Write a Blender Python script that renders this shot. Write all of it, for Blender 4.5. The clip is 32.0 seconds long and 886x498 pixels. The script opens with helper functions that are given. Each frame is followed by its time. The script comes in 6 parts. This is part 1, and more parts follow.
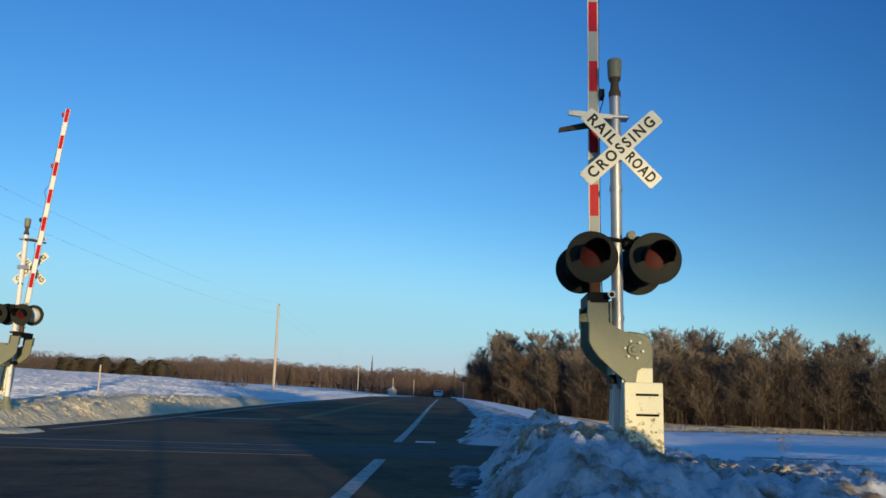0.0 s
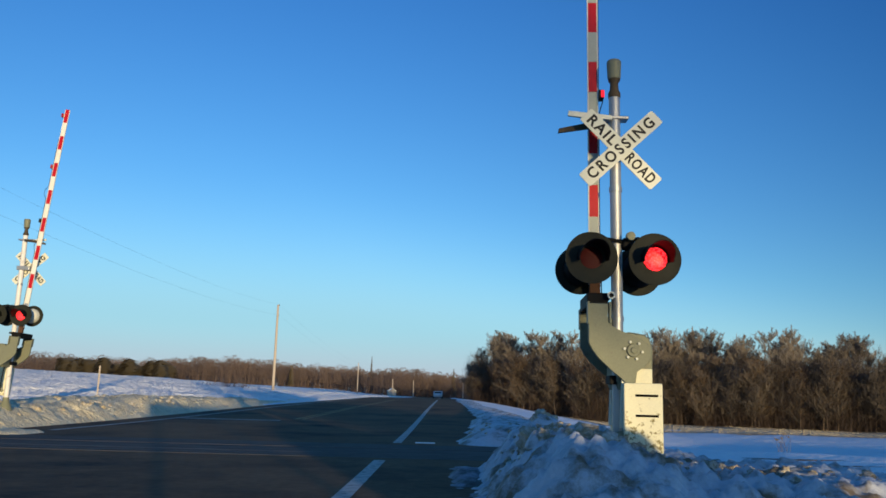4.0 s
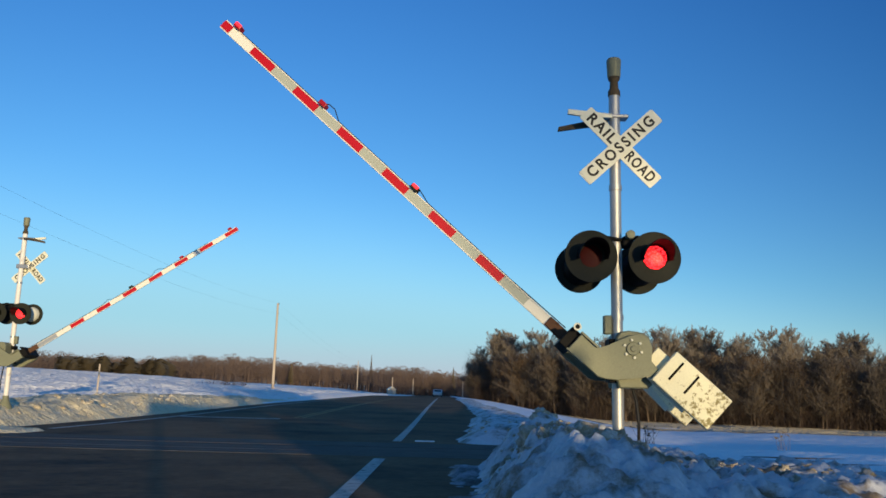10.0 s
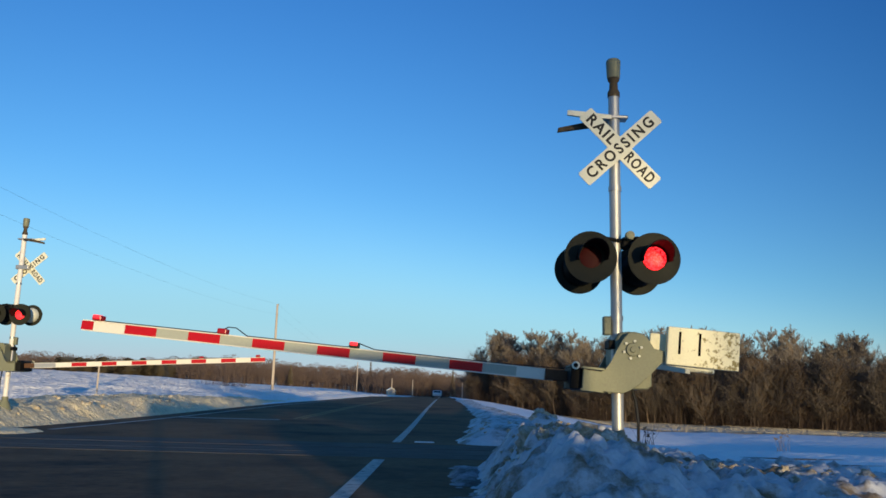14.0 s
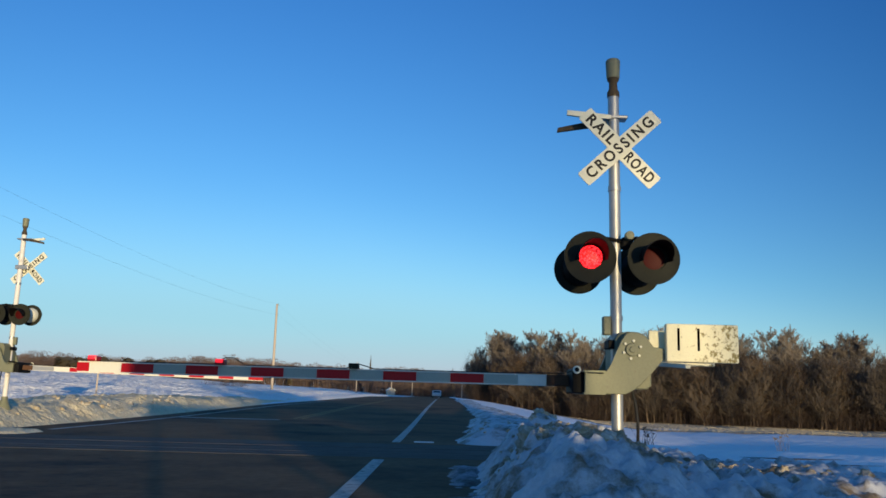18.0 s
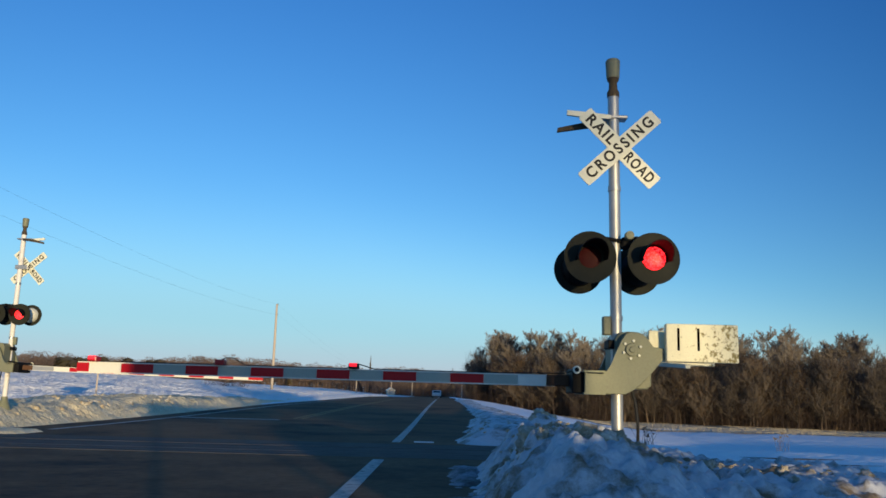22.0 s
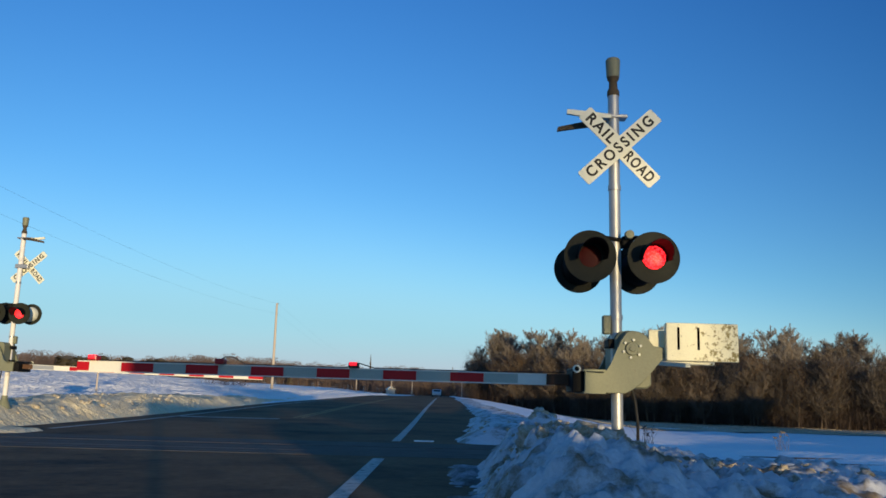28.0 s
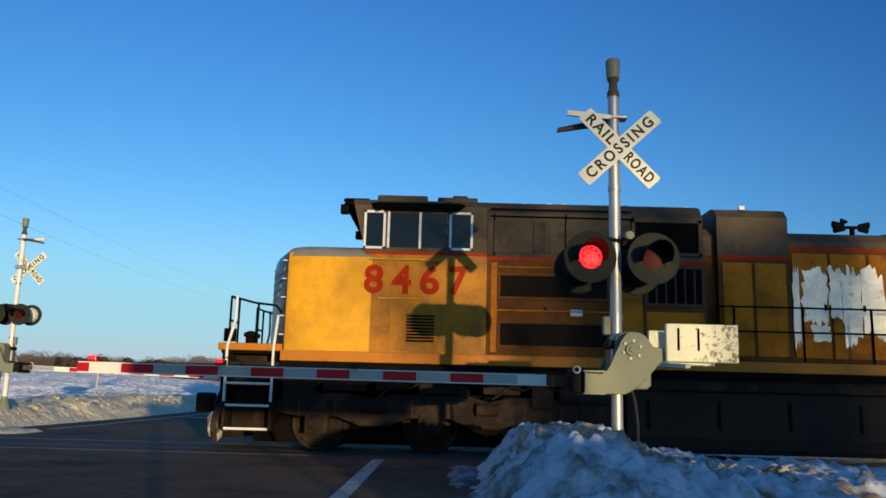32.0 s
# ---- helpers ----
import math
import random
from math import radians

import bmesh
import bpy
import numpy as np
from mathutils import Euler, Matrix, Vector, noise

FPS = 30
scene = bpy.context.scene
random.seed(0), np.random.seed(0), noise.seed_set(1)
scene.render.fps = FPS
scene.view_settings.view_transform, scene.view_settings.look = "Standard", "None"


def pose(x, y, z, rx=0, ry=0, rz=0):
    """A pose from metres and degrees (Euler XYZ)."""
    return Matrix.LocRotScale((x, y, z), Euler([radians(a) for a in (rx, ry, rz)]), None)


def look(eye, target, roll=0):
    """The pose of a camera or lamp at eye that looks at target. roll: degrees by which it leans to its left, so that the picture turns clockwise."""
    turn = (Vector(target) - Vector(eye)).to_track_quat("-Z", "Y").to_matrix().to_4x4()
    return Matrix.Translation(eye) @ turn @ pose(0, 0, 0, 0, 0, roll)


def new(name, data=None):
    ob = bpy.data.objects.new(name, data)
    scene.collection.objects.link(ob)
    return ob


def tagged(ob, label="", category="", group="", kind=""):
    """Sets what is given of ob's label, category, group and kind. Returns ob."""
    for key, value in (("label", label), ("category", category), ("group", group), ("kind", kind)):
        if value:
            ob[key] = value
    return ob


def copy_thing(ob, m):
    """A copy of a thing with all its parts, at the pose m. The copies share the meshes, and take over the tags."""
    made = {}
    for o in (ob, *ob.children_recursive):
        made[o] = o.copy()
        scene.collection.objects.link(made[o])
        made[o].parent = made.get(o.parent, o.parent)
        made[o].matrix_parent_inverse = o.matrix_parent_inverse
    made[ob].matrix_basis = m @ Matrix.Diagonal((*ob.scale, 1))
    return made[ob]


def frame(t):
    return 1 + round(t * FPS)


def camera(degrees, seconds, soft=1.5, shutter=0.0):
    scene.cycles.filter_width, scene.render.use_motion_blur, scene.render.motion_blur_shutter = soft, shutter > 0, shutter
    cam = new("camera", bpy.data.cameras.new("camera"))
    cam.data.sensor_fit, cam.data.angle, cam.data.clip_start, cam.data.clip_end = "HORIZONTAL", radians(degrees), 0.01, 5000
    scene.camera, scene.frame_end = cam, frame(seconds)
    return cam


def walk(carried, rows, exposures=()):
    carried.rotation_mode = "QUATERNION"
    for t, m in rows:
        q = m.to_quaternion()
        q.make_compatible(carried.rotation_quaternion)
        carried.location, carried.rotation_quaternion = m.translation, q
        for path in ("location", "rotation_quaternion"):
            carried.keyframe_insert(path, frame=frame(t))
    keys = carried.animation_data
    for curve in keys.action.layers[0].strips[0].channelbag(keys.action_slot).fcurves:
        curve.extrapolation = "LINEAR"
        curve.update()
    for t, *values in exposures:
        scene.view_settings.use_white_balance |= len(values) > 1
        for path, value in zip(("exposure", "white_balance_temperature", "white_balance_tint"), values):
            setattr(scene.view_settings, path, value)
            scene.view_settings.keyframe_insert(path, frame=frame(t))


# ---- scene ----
EYE = (0.0, 0.0, 1.12)
PITCH, YAW, ROLL = 10.327, 0.507, 1.5
cam = camera(57.81, 32.0, soft=1.6)


def gaze(right, down):
    """The camera's pose, its view turned by small angles (milliradians) to the right and down."""
    p, y = radians(PITCH) - down / 1000, radians(YAW) - right / 1000
    way = Vector((-math.sin(y) * math.cos(p), math.cos(y) * math.cos(p), math.sin(p)))
    return look(EYE, Vector(EYE) + 10 * way, ROLL)


EXPOSURE, KELVIN, TINT = 0.68, 5950.0, 18.0      # a cool white balance, as the camera has it
# seconds, small turns of the hand-held view
SWAY = [(0.0, -0.9, 0.35), (0.5, -0.7, -0.35), (2.0, -0.6, -1.1), (3.5, -0.4, -0.6), (5.5, -0.4, -1.0), (6.5, -0.5, -1.1),
        (8.0, -0.2, -1.1), (8.6, 0.0, 0.5), (9.5, 0.0, -0.1), (10.0, 0.0, 1.3), (10.6, 0.0, -0.6), (12.0, 0.0, 0.3),
        (13.0, 0.1, -0.4), (14.0, 0.5, 0.2), (14.5, 0.4, 0.9), (16.5, 0.9, -0.1), (17.0, 0.9, -0.6), (18.0, 1.0, 0.2),
        (19.0, 1.1, 0.6), (20.0, 1.1, 0.0), (22.0, 1.1, 0.2), (22.5, 1.1, 1.1), (23.0, 1.1, 1.1), (23.6, 1.1, 0.0),
        (25.0, 1.1, 0.1), (25.5, 1.1, 0.4), (27.5, 1.1, 1.2), (28.2, 1.1, 1.5), (29.0, 1.1, 2.2), (29.5, 1.1, 2.0),
        (30.0, 1.1, 1.2), (31.5, 1.1, 1.2), (32.0, 1.1, 0.3)]
walk(cam, [(t, gaze(r, d)) for t, r, d in SWAY], exposures=[(0.0, EXPOSURE, KELVIN, TINT), (32.0, EXPOSURE, KELVIN, TINT)])

# ---------------------------------------------------------------- light
SUN_ELEV, SUN_TURN = radians(2.3), radians(19.5)     # low sun behind the camera, light runs forwards and to -x
world = bpy.data.worlds.new("winter_sky")
scene.world = world
world.use_nodes = True
wn = world.node_tree.nodes
wl = world.node_tree.links
sky = wn.new("ShaderNodeTexSky")
sky.sky_type = "NISHITA"
sky.sun_disc = False
sky.sun_elevation = radians(14.0)
sky.sun_rotation = math.pi - SUN_TURN
sky.air_density, sky.dust_density, sky.ozone_density = 1.0, 0.15, 3.0
rich = wn.new("ShaderNodeHueSaturation")
rich.inputs["Saturation"].default_value = 1.52
soften = wn.new("ShaderNodeGamma")
soften.inputs["Gamma"].default_value = 0.72
wl.new(sky.outputs[0], soften.inputs["Color"])
wl.new(soften.outputs[0], rich.inputs["Color"])
# a clear sky is deepest blue a quarter turn away from the sun, and greener low down
aim = wn.new("ShaderNodeTexCoord")
facing = wn.new("ShaderNodeVectorMath")
facing.operation = "DOT_PRODUCT"
facing.inputs[1].default_value = (-math.sin(SUN_TURN), math.cos(SUN_TURN), 0.0)
wl.new(aim.outputs["Generated"], facing.inputs[0])
both = wn.new("ShaderNodeMath")
both.operation = "ABSOLUTE"
wl.new(facing.outputs["Value"], both.inputs[0])
deep = wn.new("ShaderNodeMapRange")
deep.inputs[1].default_value, deep.inputs[2].default_value = 0.56, 0.96
wl.new(both.outputs[0], deep.inputs[0])
shade = wn.new("ShaderNodeMix")
shade.data_type = "RGBA"
shade.inputs[6].default_value, shade.inputs[7].default_value = (0.46, 0.585, 0.70, 1), (1.10, 1.10, 1.09, 1)
wl.new(deep.outputs[0], shade.inputs["Factor"])
height = wn.new("ShaderNodeSeparateXYZ")
wl.new(aim.outputs["Generated"], height.inputs[0])
up = wn.new("ShaderNodeMapRange")
up.inputs[1].default_value, up.inputs[2].default_value = 0.14, 0.46
wl.new(height.outputs[2], up.inputs[0])
tint = wn.new("ShaderNodeMix")
tint.data_type = "RGBA"
tint.inputs[6].default_value, tint.inputs[7].default_value = (0.90, 1.05, 1.00, 1), (1.12, 0.93, 1.04, 1)
wl.new(up.outputs[0], tint.inputs["Factor"])
top = wn.new("ShaderNodeMapRange")
top.inputs[1].default_value, top.inputs[2].default_value = 0.50, 0.85
wl.new(height.outputs[2], top.inputs[0])
over = wn.new("ShaderNodeMix")
over.data_type = "RGBA"
over.inputs[7].default_value = (1.22, 1.14, 1.0, 1)
wl.new(top.outputs[0], over.inputs["Factor"])
wl.new(tint.outputs[2], over.inputs[6])
dim = wn.new("ShaderNodeVectorMath")
dim.operation = "MULTIPLY"
wl.new(over.outputs[2], dim.inputs[0])
wl.new(shade.outputs[2], dim.inputs[1])
toned = wn.new("ShaderNodeMix")
toned.data_type, toned.blend_type = "RGBA", "MULTIPLY"
toned.inputs["Factor"].default_value = 1.0
wl.new(rich.outputs[0], toned.inputs[6])
wl.new(dim.outputs[0], toned.inputs[7])
# thin winter haze takes over where the sky is brightest, then a pale warm band at the horizon
bright = wn.new("ShaderNodeRGBToBW")
wl.new(toned.outputs[2], bright.inputs[0])
veil = wn.new("ShaderNodeMapRange")
veil.interpolation_type = "SMOOTHSTEP"
veil.inputs[1].default_value, veil.inputs[2].default_value, veil.inputs[4].default_value = 1.9, 4.4, 0.8
wl.new(bright.outputs[0], veil.inputs[0])
hazy = wn.new("ShaderNodeMix")
hazy.data_type = "RGBA"
hazy.inputs[7].default_value = (1.62, 2.95, 3.10, 1)
wl.new(veil.outputs[0], hazy.inputs["Factor"])
wl.new(toned.outputs[2], hazy.inputs[6])
low = wn.new("ShaderNodeMapRange")
low.interpolation_type = "SMOOTHSTEP"
low.inputs[1].default_value, low.inputs[2].default_value = 0.085, 0.005
low.inputs[3].default_value, low.inputs[4].default_value = 0.0, 0.85
wl.new(height.outputs[2], low.inputs[0])
warm = wn.new("ShaderNodeMix")
warm.data_type = "RGBA"
warm.inputs[7].default_value = (2.35, 2.60, 2.70, 1)
wl.new(low.outputs[0], warm.inputs["Factor"])
wl.new(hazy.outputs[2], warm.inputs[6])
wl.new(warm.outputs[2], wn["Background"].inputs[0])
wn["Background"].inputs[1].default_value = 0.130
sun = new("sun", bpy.data.lights.new("sun", "SUN"))
sun.data.energy, sun.data.angle, sun.data.color = 2.9, radians(0.53), (1.0, 0.76, 0.36)
beam = Vector((-math.sin(SUN_TURN) * math.cos(SUN_ELEV), math.cos(SUN_TURN) * math.cos(SUN_ELEV), -math.sin(SUN_ELEV)))
sun.matrix_world = look((20, -60, 30), Vector((20, -60, 30)) + beam)


# ---------------------------------------------------------------- materials
def material(name, base, rough=0.7, metal=0.0, second=None, scale=4.0, amount=0.5, grain=0.12, bump=0.0, bump_scale=60.0,
             spec=0.22, third=None, third_scale=1.2, third_at=0.62, coat=0.0, soft_edge=0.1, bump_dist=0.02, lean=None):
    """A surface of two colours mixed by blotches, a finer grain, an optional third colour in patches (dirt, rust) and fine relief."""
    m = bpy.data.materials.new(name)
    m.use_nodes = True
    n, l = m.node_tree.nodes, m.node_tree.links
    b = n["Principled BSDF"]
    b.inputs["Roughness"].default_value, b.inputs["Metallic"].default_value = rough, metal
    b.inputs["Specular IOR Level"].default_value = spec
    b.inputs["Coat Weight"].default_value = coat
    tc = n.new("ShaderNodeTexCoord")
    info = n.new("ShaderNodeObjectInfo")
    shift = n.new("ShaderNodeVectorMath")
    shift.operation = "MULTIPLY_ADD"
    l.new(info.outputs["Random"], shift.inputs[0])
    shift.inputs[1].default_value = (37.0, 17.0, 29.0)
    l.new(tc.outputs["Object"], shift.inputs[2])

    def field(s, detail=5.0, roughness=0.6):
        t = n.new("ShaderNodeTexNoise")
        t.inputs["Scale"].default_value, t.inputs["Detail"].default_value, t.inputs["Roughness"].default_value = s, detail, roughness
        l.new(shift.outputs[0], t.inputs["Vector"])
        return t.outputs["Fac"]

    def mix(fac, a, c):
        x = n.new("ShaderNodeMix")
        x.data_type = "RGBA"
        l.new(fac, x.inputs["Factor"])
        for v, k in ((a, 6), (c, 7)):
            if isinstance(v, tuple):
                x.inputs[k].default_value = (*v, 1)
            else:
                l.new(v, x.inputs[k])
        return x.outputs[2]

    def window(fac, lo, hi, top=1.0):
        x = n.new("ShaderNodeMapRange")
        l.new(fac, x.inputs[0])
        x.inputs[1].default_value, x.inputs[2].default_value, x.inputs[4].default_value = lo, hi, top
        return x.outputs[0]

    second = second or tuple(c * 0.72 for c in base)
    col = mix(window(field(scale), 0.5 - 0.25, 0.5 + 0.25, amount), base, second)
    if third:
        wear = field(third_scale, 8.0, 0.68)
        if lean:
            along, more = n.new("ShaderNodeSeparateXYZ"), n.new("ShaderNodeMath")
            more.operation = "MULTIPLY_ADD"
            l.new(tc.outputs["Object"], along.inputs[0])
            l.new(along.outputs[0], more.inputs[0])
            more.inputs[1].default_value = lean[1]
            both_ = n.new("ShaderNodeMath")
            both_.operation = "ADD"
            more.inputs[2].default_value = -lean[0] * lean[1]
            l.new(more.outputs[0], both_.inputs[0])
            l.new(wear, both_.inputs[1])
            wear = both_.outputs[0]
        col = mix(window(wear, third_at - soft_edge, third_at + soft_edge), col, third)
    g = n.new("ShaderNodeHueSaturation")
    l.new(window(field(scale * 14, 3.0), 0.2, 0.8, 2 * grain), g.inputs["Value"])
    off = n.new("ShaderNodeMath")
    off.operation = "ADD"
    l.new(g.inputs["Value"].links[0].from_socket, off.inputs[0])
    off.inputs[1].default_value = 1.0 - grain
    l.new(off.outputs[0], g.inputs["Value"])
    l.new(col, g.inputs["Color"])
    l.new(g.outputs[0], b.inputs["Base Color"])
    r = n.new("ShaderNodeMath")
    r.operation = "MULTIPLY_ADD"
    l.new(field(scale * 3), r.inputs[0])
    r.inputs[1].default_value, r.inputs[2].default_value = 0.3 * rough, 0.85 * rough
    l.new(r.outputs[0], b.inputs["Roughness"])
    if bump:
        u = n.new("ShaderNodeBump")
        u.inputs["Strength"].default_value, u.inputs["Distance"].default_value = bump, bump_dist
        l.new(field(bump_scale, 4.0), u.inputs["Height"])
        l.new(u.outputs[0], b.inputs["Normal"])
    return m


def glowing(name, colour, strength, dots=0.0):
    m = bpy.data.materials.new(name)
    m.use_nodes = True
    n, l = m.node_tree.nodes, m.node_tree.links
    b = n["Principled BSDF"]
    b.inputs["Base Color"].default_value = (*colour, 1)
    b.inputs["Emission Color"].default_value = (*colour, 1)
    b.inputs["Emission Strength"].default_value = strength
    if dots:
        tc, v, mr = n.new("ShaderNodeTexCoord"), n.new("ShaderNodeTexVoronoi"), n.new("ShaderNodeMapRange")
        v.inputs["Scale"].default_value = dots
        l.new(tc.outputs["Object"], v.inputs["Vector"])
        l.new(v.outputs["Distance"], mr.inputs[0])
        mr.inputs[1].default_value, mr.inputs[2].default_value = 0.1, 0.65
        mr.inputs[3].default_value, mr.inputs[4].default_value = strength * 2.2, strength * 0.22
        l.new(mr.outputs[0], b.inputs["Emission Strength"])
    return m


SNOW = material("clean_snow", (0.86, 0.87, 0.89), 0.65, second=(0.78, 0.80, 0.84), scale=0.35, grain=0.05, bump=0.6, bump_scale=1.1, spec=0.25, bump_dist=0.25)
BANK = material("ploughed_snow", (0.62, 0.65, 0.69), 0.6, second=(0.40, 0.41, 0.42), scale=1.6, amount=0.9, grain=0.12, bump=0.5,
                bump_scale=16, spec=0.2, third=(0.19, 0.145, 0.09), third_scale=1.6, third_at=0.555, soft_edge=0.06, bump_dist=0.03)
CLOD = material("dirty_snow_clod", (0.54, 0.46, 0.32), 0.8, second=(0.30, 0.235, 0.14), scale=1.5, amount=1.0, grain=0.2, bump=0.7, bump_scale=30,
                third=(0.72, 0.70, 0.64), third_scale=1.3, third_at=0.56)
FIELD = material("wind_crusted_snow", (0.95, 0.93, 0.89), 0.65, second=(0.86, 0.85, 0.82), scale=0.2, grain=0.06, bump=0.7, bump_scale=2.4, spec=0.2, bump_dist=0.35)
SANDY = material("sandy_snow", (0.86, 0.77, 0.54), 0.7, second=(0.68, 0.56, 0.33), scale=1.4, amount=0.9, grain=0.12, bump=1.0,
                 bump_scale=5, spec=0.2, third=(0.30, 0.24, 0.16), third_scale=1.6, third_at=0.68, bump_dist=0.16)
ASPHALT = material("worn_asphalt", (0.130, 0.083, 0.050), 0.95, second=(0.200, 0.126, 0.073), scale=0.5, amount=0.9, grain=0.25,
                   bump=0.35, bump_scale=90, spec=0.10, third=(0.040, 0.036, 0.033), third_scale=0.30, third_at=0.58)
PATCH = material("crossing_rubber", (0.125, 0.112, 0.098), 0.9, second=(0.070, 0.063, 0.056), scale=1.5, amount=0.9, grain=0.25, bump=0.3, spec=0.12)
LINE = material("white_road_paint", (0.54, 0.53, 0.49), 0.8, second=(0.36, 0.345, 0.31), scale=5, grain=0.2, bump=0.2,
                third=(0.07, 0.065, 0.06), third_scale=7, third_at=0.60)
YLINE = material("yellow_road_paint", (0.40, 0.26, 0.06), 0.7, second=(0.2, 0.14, 0.06), scale=3, grain=0.2,
                 third=(0.06, 0.055, 0.05), third_scale=3, third_at=0.56)
STEEL = material("rail_steel", (0.10, 0.085, 0.075), 0.6, 0.6, second=(0.06, 0.045, 0.035), scale=6)
RUST = material("rusted_steel", (0.11, 0.055, 0.03), 0.85, second=(0.06, 0.04, 0.03), scale=9, bump=0.4)
GALV = material("galvanised_steel", (0.42, 0.42, 0.40), 0.42, 0.75, second=(0.48, 0.48, 0.47), scale=7, grain=0.1, bump=0.08)
ALU = material("silver_paint", (0.48, 0.48, 0.46), 0.48, 0.7, second=(0.36, 0.36, 0.34), scale=5, grain=0.08)
OLIVE = material("olive_grey_paint", (0.20, 0.21, 0.14), 0.55, 0.1, second=(0.165, 0.172, 0.12), scale=3, grain=0.1, bump=0.1,
                 third=(0.15, 0.13, 0.10), third_scale=5, third_at=0.68)
CREAM = material("cream_weight_paint", (0.80, 0.77, 0.54), 0.6, second=(0.74, 0.69, 0.44), scale=4, grain=0.08, bump=0.15,
                 third=(0.26, 0.215, 0.08), third_scale=17, third_at=0.605, soft_edge=0.045, lean=(0.78, 0.26))
BLACK = material("black_signal_paint", (0.008, 0.008, 0.008), 0.6, second=(0.013, 0.013, 0.012), scale=5, grain=0.2, spec=0.08)
BOARD = material("black_background_paint", (0.022, 0.024, 0.018), 0.6, second=(0.032, 0.033, 0.026), scale=4, grain=0.15, spec=0.08)
SIGN = material("white_sign_sheeting", (0.70, 0.70, 0.57), 0.5, second=(0.62, 0.615, 0.48), scale=3, grain=0.04)
LETTER = material("black_lettering", (0.012, 0.012, 0.012), 0.5)
REDSTRIPE = material("red_sheeting", (0.46, 0.007, 0.014), 0.4, second=(0.38, 0.006, 0.012), scale=3, grain=0.1)
GREYSTRIPE = material("weathered_white_sheeting", (0.38, 0.42, 0.36), 0.45, second=(0.34, 0.34, 0.31), scale=4, grain=0.1)
PALESTRIPE = material("white_sheeting", (0.74, 0.73, 0.66), 0.45, second=(0.66, 0.64, 0.56), scale=4, grain=0.06)
LENS = material("dark_red_glass", (0.060, 0.004, 0.004), 0.5, second=(0.048, 0.004, 0.004), scale=20, spec=0.10)
ARMLENS = material("red_arm_lamp_glass", (0.34, 0.008, 0.014), 0.3, second=(0.24, 0.006, 0.01), scale=20, spec=0.3)
GLOW = glowing("red_lamp_glow", (1.0, 0.020, 0.020), 1.5, 46)
ARMGLOW = glowing("red_arm_lamp_glow", (1.0, 0.02, 0.03), 0.7)
BARK = material("grey_brown_bark", (0.17, 0.125, 0.088), 0.9, second=(0.10, 0.076, 0.056), scale=3, bump=0.4)
TWIG = material("bare_twigs", (0.135, 0.112, 0.088), 0.9, second=(0.090, 0.074, 0.060), scale=0.3, amount=1.0)
PALETWIG = material("pale_bare_twigs", (0.25, 0.215, 0.175), 0.9, second=(0.17, 0.145, 0.118), scale=0.3, amount=1.0)
FARTWIG = material("far_bare_woods", (0.150, 0.108, 0.086), 0.95, second=(0.098, 0.072, 0.060), scale=0.05, amount=1.0)
RUSSET = material("dry_brush", (0.080, 0.056, 0.043), 0.9, second=(0.052, 0.039, 0.032), scale=0.6, amount=1.0)
OAKLEAF = material("dry_oak_leaves", (0.165, 0.102, 0.052), 0.85, second=(0.110, 0.074, 0.043), scale=0.5, amount=1.0, grain=0.25)
DULLLEAF = material("dull_brown_leaves", (0.125, 0.098, 0.068), 0.85, second=(0.085, 0.069, 0.052), scale=0.5, amount=1.0, grain=0.25)
STUBBLE = material("snowy_stubble", (0.52, 0.45, 0.33), 0.9, second=(0.42, 0.34, 0.23), scale=0.5, amount=1.0, grain=0.3, bump=0.5, bump_scale=12,
                   third=(0.74, 0.72, 0.68), third_scale=0.35, third_at=0.64)
SLUSH = material("dirty_slush", (0.17, 0.16, 0.155), 0.7, second=(0.075, 0.064, 0.055), scale=2.2, amount=1.0, grain=0.2, bump=0.8, bump_scale=16, spec=0.2,
                 third=(0.42, 0.46, 0.52), third_scale=1.6, third_at=0.53, bump_dist=0.04)
STRAW = material("dry_grass", (0.38, 0.33, 0.24), 0.9, second=(0.29, 0.25, 0.18), scale=1.5)
PINE = material("dark_conifer", (0.185, 0.155, 0.095), 0.9, second=(0.135, 0.105, 0.070), scale=0.5)
POLEWOOD = material("weathered_pole_wood", (0.52, 0.44, 0.34), 0.9, second=(0.42, 0.34, 0.26), scale=3, bump=0.2)
CABLE = material("black_cable", (0.02, 0.02, 0.02), 0.6)
YELLOW = material("armour_yellow_paint", (0.72, 0.36, 0.006), 0.42, second=(0.64, 0.30, 0.006), scale=0.8, grain=0.06, bump=0.03, bump_scale=6,
                  third=(0.34, 0.145, 0.014), third_scale=0.9, third_at=0.64, soft_edge=0.16, spec=0.2)
CABYELLOW = material("dulled_yellow_paint", (0.52, 0.215, 0.008), 0.5, second=(0.40, 0.15, 0.008), scale=0.8, amount=0.9, grain=0.08, bump=0.04, bump_scale=6,
                     third=(0.16, 0.075, 0.018), third_scale=1.5, third_at=0.57, soft_edge=0.14, spec=0.15)
GRIMY = material("grimy_yellow_paint", (0.60, 0.200, 0.003), 0.55, second=(0.44, 0.130, 0.003), scale=1.1, amount=0.9, grain=0.1, bump=0.04, bump_scale=8,
                 third=(0.12, 0.050, 0.010), third_scale=1.3, third_at=0.60, soft_edge=0.14, spec=0.10)
